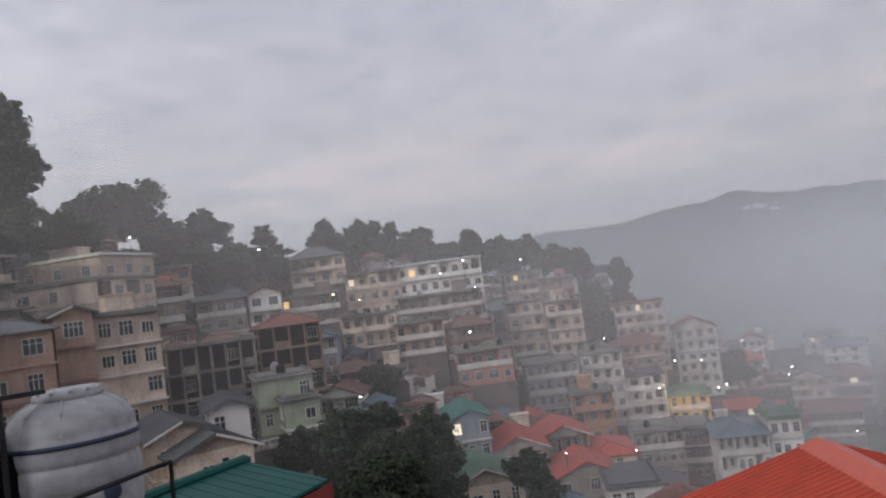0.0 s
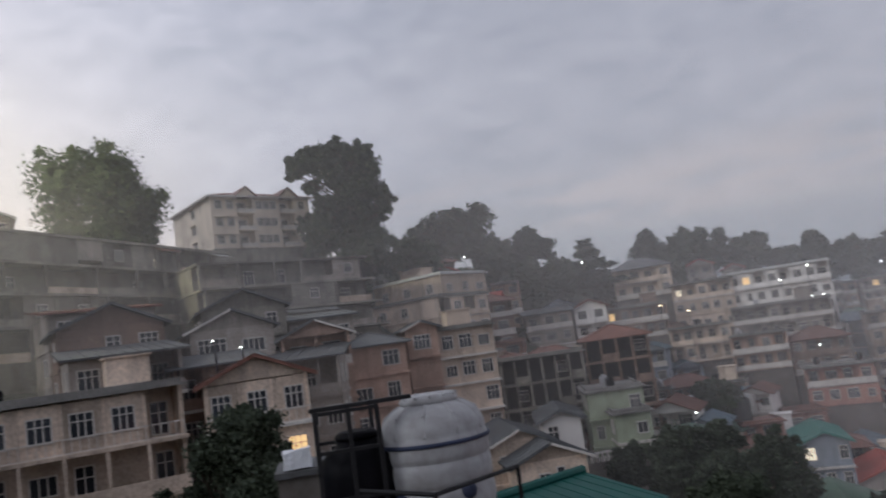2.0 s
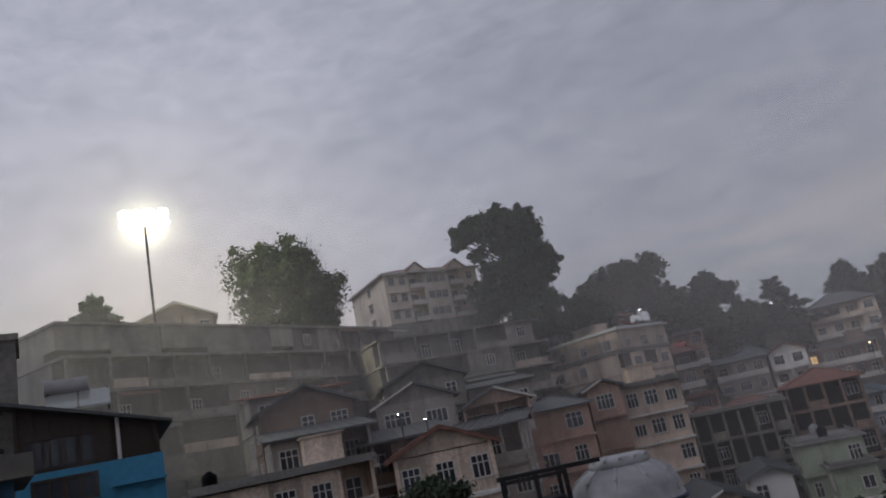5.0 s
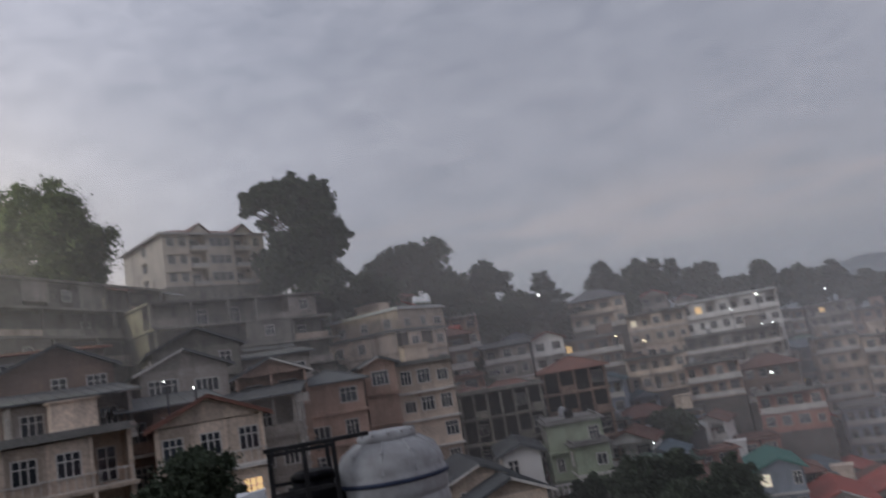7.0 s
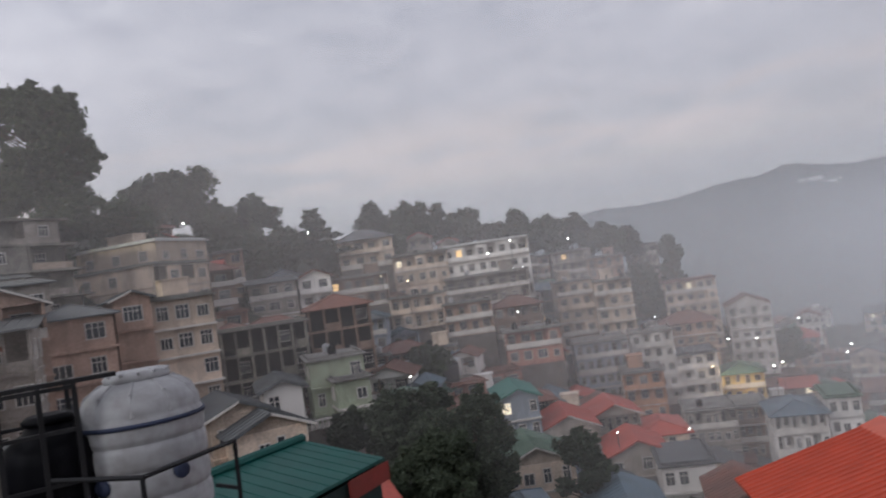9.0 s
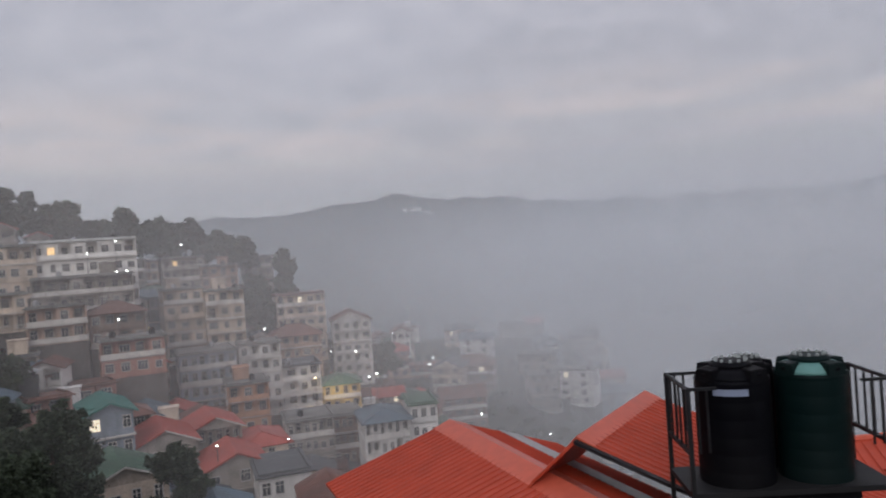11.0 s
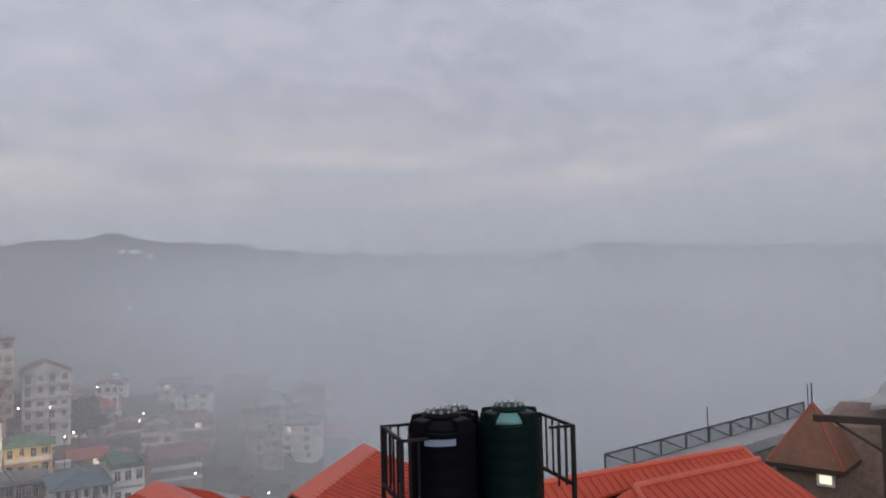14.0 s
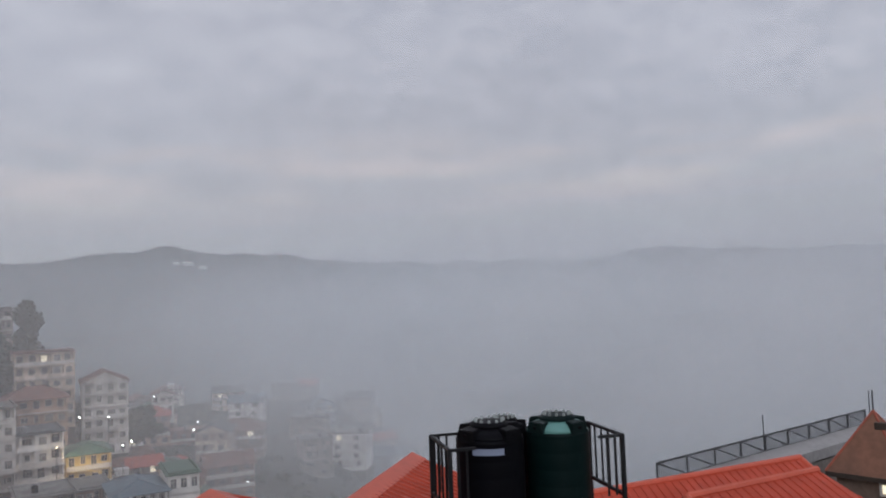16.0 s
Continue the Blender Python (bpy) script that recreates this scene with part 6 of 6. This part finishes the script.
for i in range(4):
    bm = bmesh.new()
    box(bm, 0.34 + 0.44 * i, 0.09, 1.62, 0.70 + 0.44 * i, 0.118, 2.40)
    part("pane", bm, M_GLASS, blue)
for i in range(10):
    bm = bmesh.new()
    mx = 0.08 + 0.41 * i
    box(bm, mx - 0.025, 0.06, 1.5, mx + 0.025, 0.12, 3.44 - 0.275 * mx)
    part("mullion", bm, M_WOOD, blue)
bm = bmesh.new()
box(bm, 0.28, 0.05, 2.42, 2.1, 0.118, 2.48)
part("transom", bm, M_WOOD, blue)
window(blue, 0.85, 0, 0.62, 0.8, 0.6, frame_mat=M_WOOD)
window(blue, 1.65, 0, 0.62, 0.8, 0.6, frame_mat=M_WOOD)
bm = bmesh.new()
prism(bm, [(-0.5, -0.4, 3.72), (4.3, -0.4, 2.42), (4.3, 6.3, 2.42), (-0.5, 6.3, 3.72)], 0.1)
part("roof", bm, ROOF["slate"], blue)
bm = bmesh.new()
box(bm, 2.5, -0.35, 0.72, 4.0, 0, 0.8)
part("sunshade", bm, M_BLUEW, blue)
bm = bmesh.new()
bar(bm, (2.75, -0.03, 1.5), (2.75, -0.03, 2.75), 0.06)
part("downpipe", bm, M_TRIM, blue)
solar = base("solar_heater", pose(-23.4, 11.1, 3.28, 0, 0, 63.2), "rooftop solar water heater with tilted glass collector", "solar heater")
bm = bmesh.new()
for i in range(2):
    prism(bm, [(-0.95 + i * 0.95, 0, 0.1), (-0.05 + i * 0.95, 0, 0.1), (-0.05 + i * 0.95, 1.1, 0.75), (-0.95 + i * 0.95, 1.1, 0.75)], 0.07)
part("collector", bm, M_PANEL, solar)
bm = bmesh.new()
bar(bm, (-1.0, 1.2, 0.95), (0.3, 1.2, 0.95), 0.26, 16)
part("drum", bm, M_GREYSH, solar, "grey cylindrical water drum")
bm = bmesh.new()
for px in (-0.9, 0.85):
    bar(bm, (px, 1.05, 0), (px, 1.05, 0.75), 0.03)
    bar(bm, (px, 0.05, 0), (px, 0.05, 0.1), 0.03)
part("stand", bm, M_STEEL, solar)

wing = base("blue_wing", pose(-16.95, 5.62, -0.1, 0, 0, 70), "blue wing coloured as in shadow, with a raw concrete roof slab", "building")
bm = bmesh.new()
box(bm, -5.2, 0, -10, 0.9, 5, 1.15)
part("wall", bm, M_BLUESHADE, wing)
bm = bmesh.new()
box(bm, -5.3, -0.4, 1.15, 1.25, 5.2, 1.62)
part("roof_slab", bm, WALL["concrete"], wing)
lattice = base("lattice_railing", pose(-16.95, 5.62, 1.52, 0, 0, 70), "black steel railing with crossed braces", "railing")
for i in range(5):
    x0 = 0.75 - 1.0 * (i + 1)
    bm = bmesh.new()
    bar(bm, (x0, -0.3, 0), (x0, -0.3, 0.95), 0.03)
    bar(bm, (x0, -0.3, 0.1), (x0 + 1.0, -0.3, 0.85), 0.022)
    bar(bm, (x0, -0.3, 0.85), (x0 + 1.0, -0.3, 0.1), 0.022)
    bar(bm, (x0, -0.3, 0.9), (x0 + 1.0, -0.3, 0.9), 0.03)
    bar(bm, (x0, -0.3, 0.08), (x0 + 1.0, -0.3, 0.08), 0.03)
    part("panel", bm, M_STEEL, lattice)
turret = base("stair_tower", pose(-24.3, 9.6, 0, 0, 0, 68), "dark stair tower in shadow", "building")
bm = bmesh.new()
box(bm, -2.2, 0, -10, 0.1, 3, 5.75)
part("wall", bm, WALL["concrete"], turret)
bm = bmesh.new()
box(bm, -2.3, -0.1, 5.75, 0.2, 3.1, 5.95)
part("roof_slab", bm, WALL["concrete"], turret)

# roof on which the viewer stands, below the view
own = base("own_house", pose(0, 0, 0), "flat concrete roof under the viewpoint", "building")
bm = bmesh.new()
box(bm, -3.0, -6.0, -12, 3.0, 0.8, -1.65)
part("wall", bm, WALL["cream"], own)

# balustrade along the terrace below the green house
fa, fb = Vector((-20.48, 71.13, -13.29)), Vector((-11.73, 91.26, -15.55))
terrace_wall = base("retaining_wall", pose(0, 0, 0), "stained concrete retaining wall below a balustrade", "wall")
bm = bmesh.new()
out = Vector((-(fb - fa).y, (fb - fa).x, 0)).normalized()
prism(bm, [fa, fb, fb + out * 3.5, fa + out * 3.5], 7.0)
part("wall", bm, WALL["concrete"], terrace_wall)
fence = base("balustrade", pose(0, 0, 0), "white concrete balustrade on a terrace edge", "fence")
for i in range(27):
    p = fa + (fb - fa) * i / 26
    bm = bmesh.new()
    lathe(bm, [(0.14, 0), (0.10, 0.12), (0.13, 0.4), (0.08, 0.7), (0.14, 0.82)], 8)
    part("baluster", bm, M_TRIM, fence).matrix_local = Matrix.Translation(p)
bm = bmesh.new()
prism(bm, [fa + Vector((0, 0, 1.0)) - out * 0.16, fb + Vector((0, 0, 1.0)) - out * 0.16, fb + Vector((0, 0, 1.0)) + out * 0.16, fa + Vector((0, 0, 1.0)) + out * 0.16], 0.18)
part("coping", bm, M_TRIM, fence)

# cars parked on a road terrace
da, db = Vector((-20.65, 116.20, -14.15)), Vector((-8.31, 117.72, -13.74))
db.z = da.z
away = Vector((-(db - da).y, (db - da).x, 0)).normalized()
lot = base("road_terrace", pose(0, 0, 0), "dark asphalt road terrace among the houses", "road", kind="structure")
bm = bmesh.new()
prism(bm, [da - away * 3, db - away * 3, db + away * 4, da + away * 4], 6.0)
part("deck", bm, material("dark_asphalt", (0.05, 0.05, 0.052), 0.85, vary=0.3), lot)
turn = math.degrees(math.atan2((db - da).y, (db - da).x))


def car(p, paint, label, heading):
    c = base("car", Matrix.Translation(p) @ pose(0, 0, 0, 0, 0, heading), label, "car", "parked cars")
    bm = bmesh.new()
    v = [(-2.0, 0.35), (2.0, 0.35), (2.05, 0.75), (1.2, 0.92), (0.6, 1.42), (-1.3, 1.45), (-1.95, 0.95)]
    lo = [bm.verts.new((x, -0.8, z)) for x, z in v]
    hi = [bm.verts.new((x, 0.8, z)) for x, z in v]
    bm.faces.new(lo), bm.faces.new(hi[::-1])
    for i in range(7):
        bm.faces.new((lo[i], lo[(i + 1) % 7], hi[(i + 1) % 7], hi[i]))
    bmesh.ops.bevel(bm, geom=bm.edges, offset=0.06, segments=2, affect="EDGES")
    part("body", bm, paint, c)
    for y in (-0.812, 0.79):
        bm = bmesh.new()
        prism(bm, [(-1.35, y, 0.96), (1.0, y, 0.96), (1.0, y + 0.02, 0.96), (-1.35, y + 0.02, 0.96)], -0.36)
        part("side_window", bm, M_GLASS, c)
    for x in (-1.25, 1.25):
        for y in (-0.82, 0.66):
            bm = bmesh.new()
            bar(bm, (x, y, 0.32), (x, y + 0.16, 0.32), 0.32, 14)
            part("wheel", bm, M_BLACK, c)


PAINTS = (material("white_car_paint", (0.75, 0.75, 0.76), 0.3, vary=0.1, bump=0.0), material("silver_car_paint", (0.42, 0.43, 0.45), 0.3, vary=0.1, bump=0.0))
for i, sx in enumerate((0.06, 0.22, 0.40, 0.62, 0.86)):
    q = da + (db - da) * sx - away * (1.2 if i % 2 else 0.4)
    car(q, PAINTS[i % 2 if i else 0], ("white" if (i % 2 if i else 0) == 0 else "silver") + " parked car on the road terrace", turn + (0, 8, -6, 90, 4)[i])

# pale buildings high on the far range
rr = 1500.0
while rr < 2040 and ground(rr * 0.3984, rr * 0.9172) / rr < math.tan(radians(2.75)):
    rr += 10
for k, (dx, w, h) in enumerate(((0, 26, 7), (30, 16, 5), (-26, 12, 5))):
    gx, gy = rr * 0.3984 + dx, rr * 0.9172 - dx * 0.43
    gz = ground(gx, gy)
    hs = base("hilltop_building", pose(gx, gy, gz - 2, 0, 0, -23), "pale building high on the misty range", "building", "hilltop buildings")
    bm = bmesh.new()
    box(bm, -w / 2, 0, 0, w / 2, 10, h + 2)
    part("wall", bm, WALL["white"], hs)
    bm = bmesh.new()
    box(bm, -w / 2 - 1, -1, h + 2, w / 2 + 1, 11, h + 2.6)
    part("roof", bm, ROOF["white"], hs)
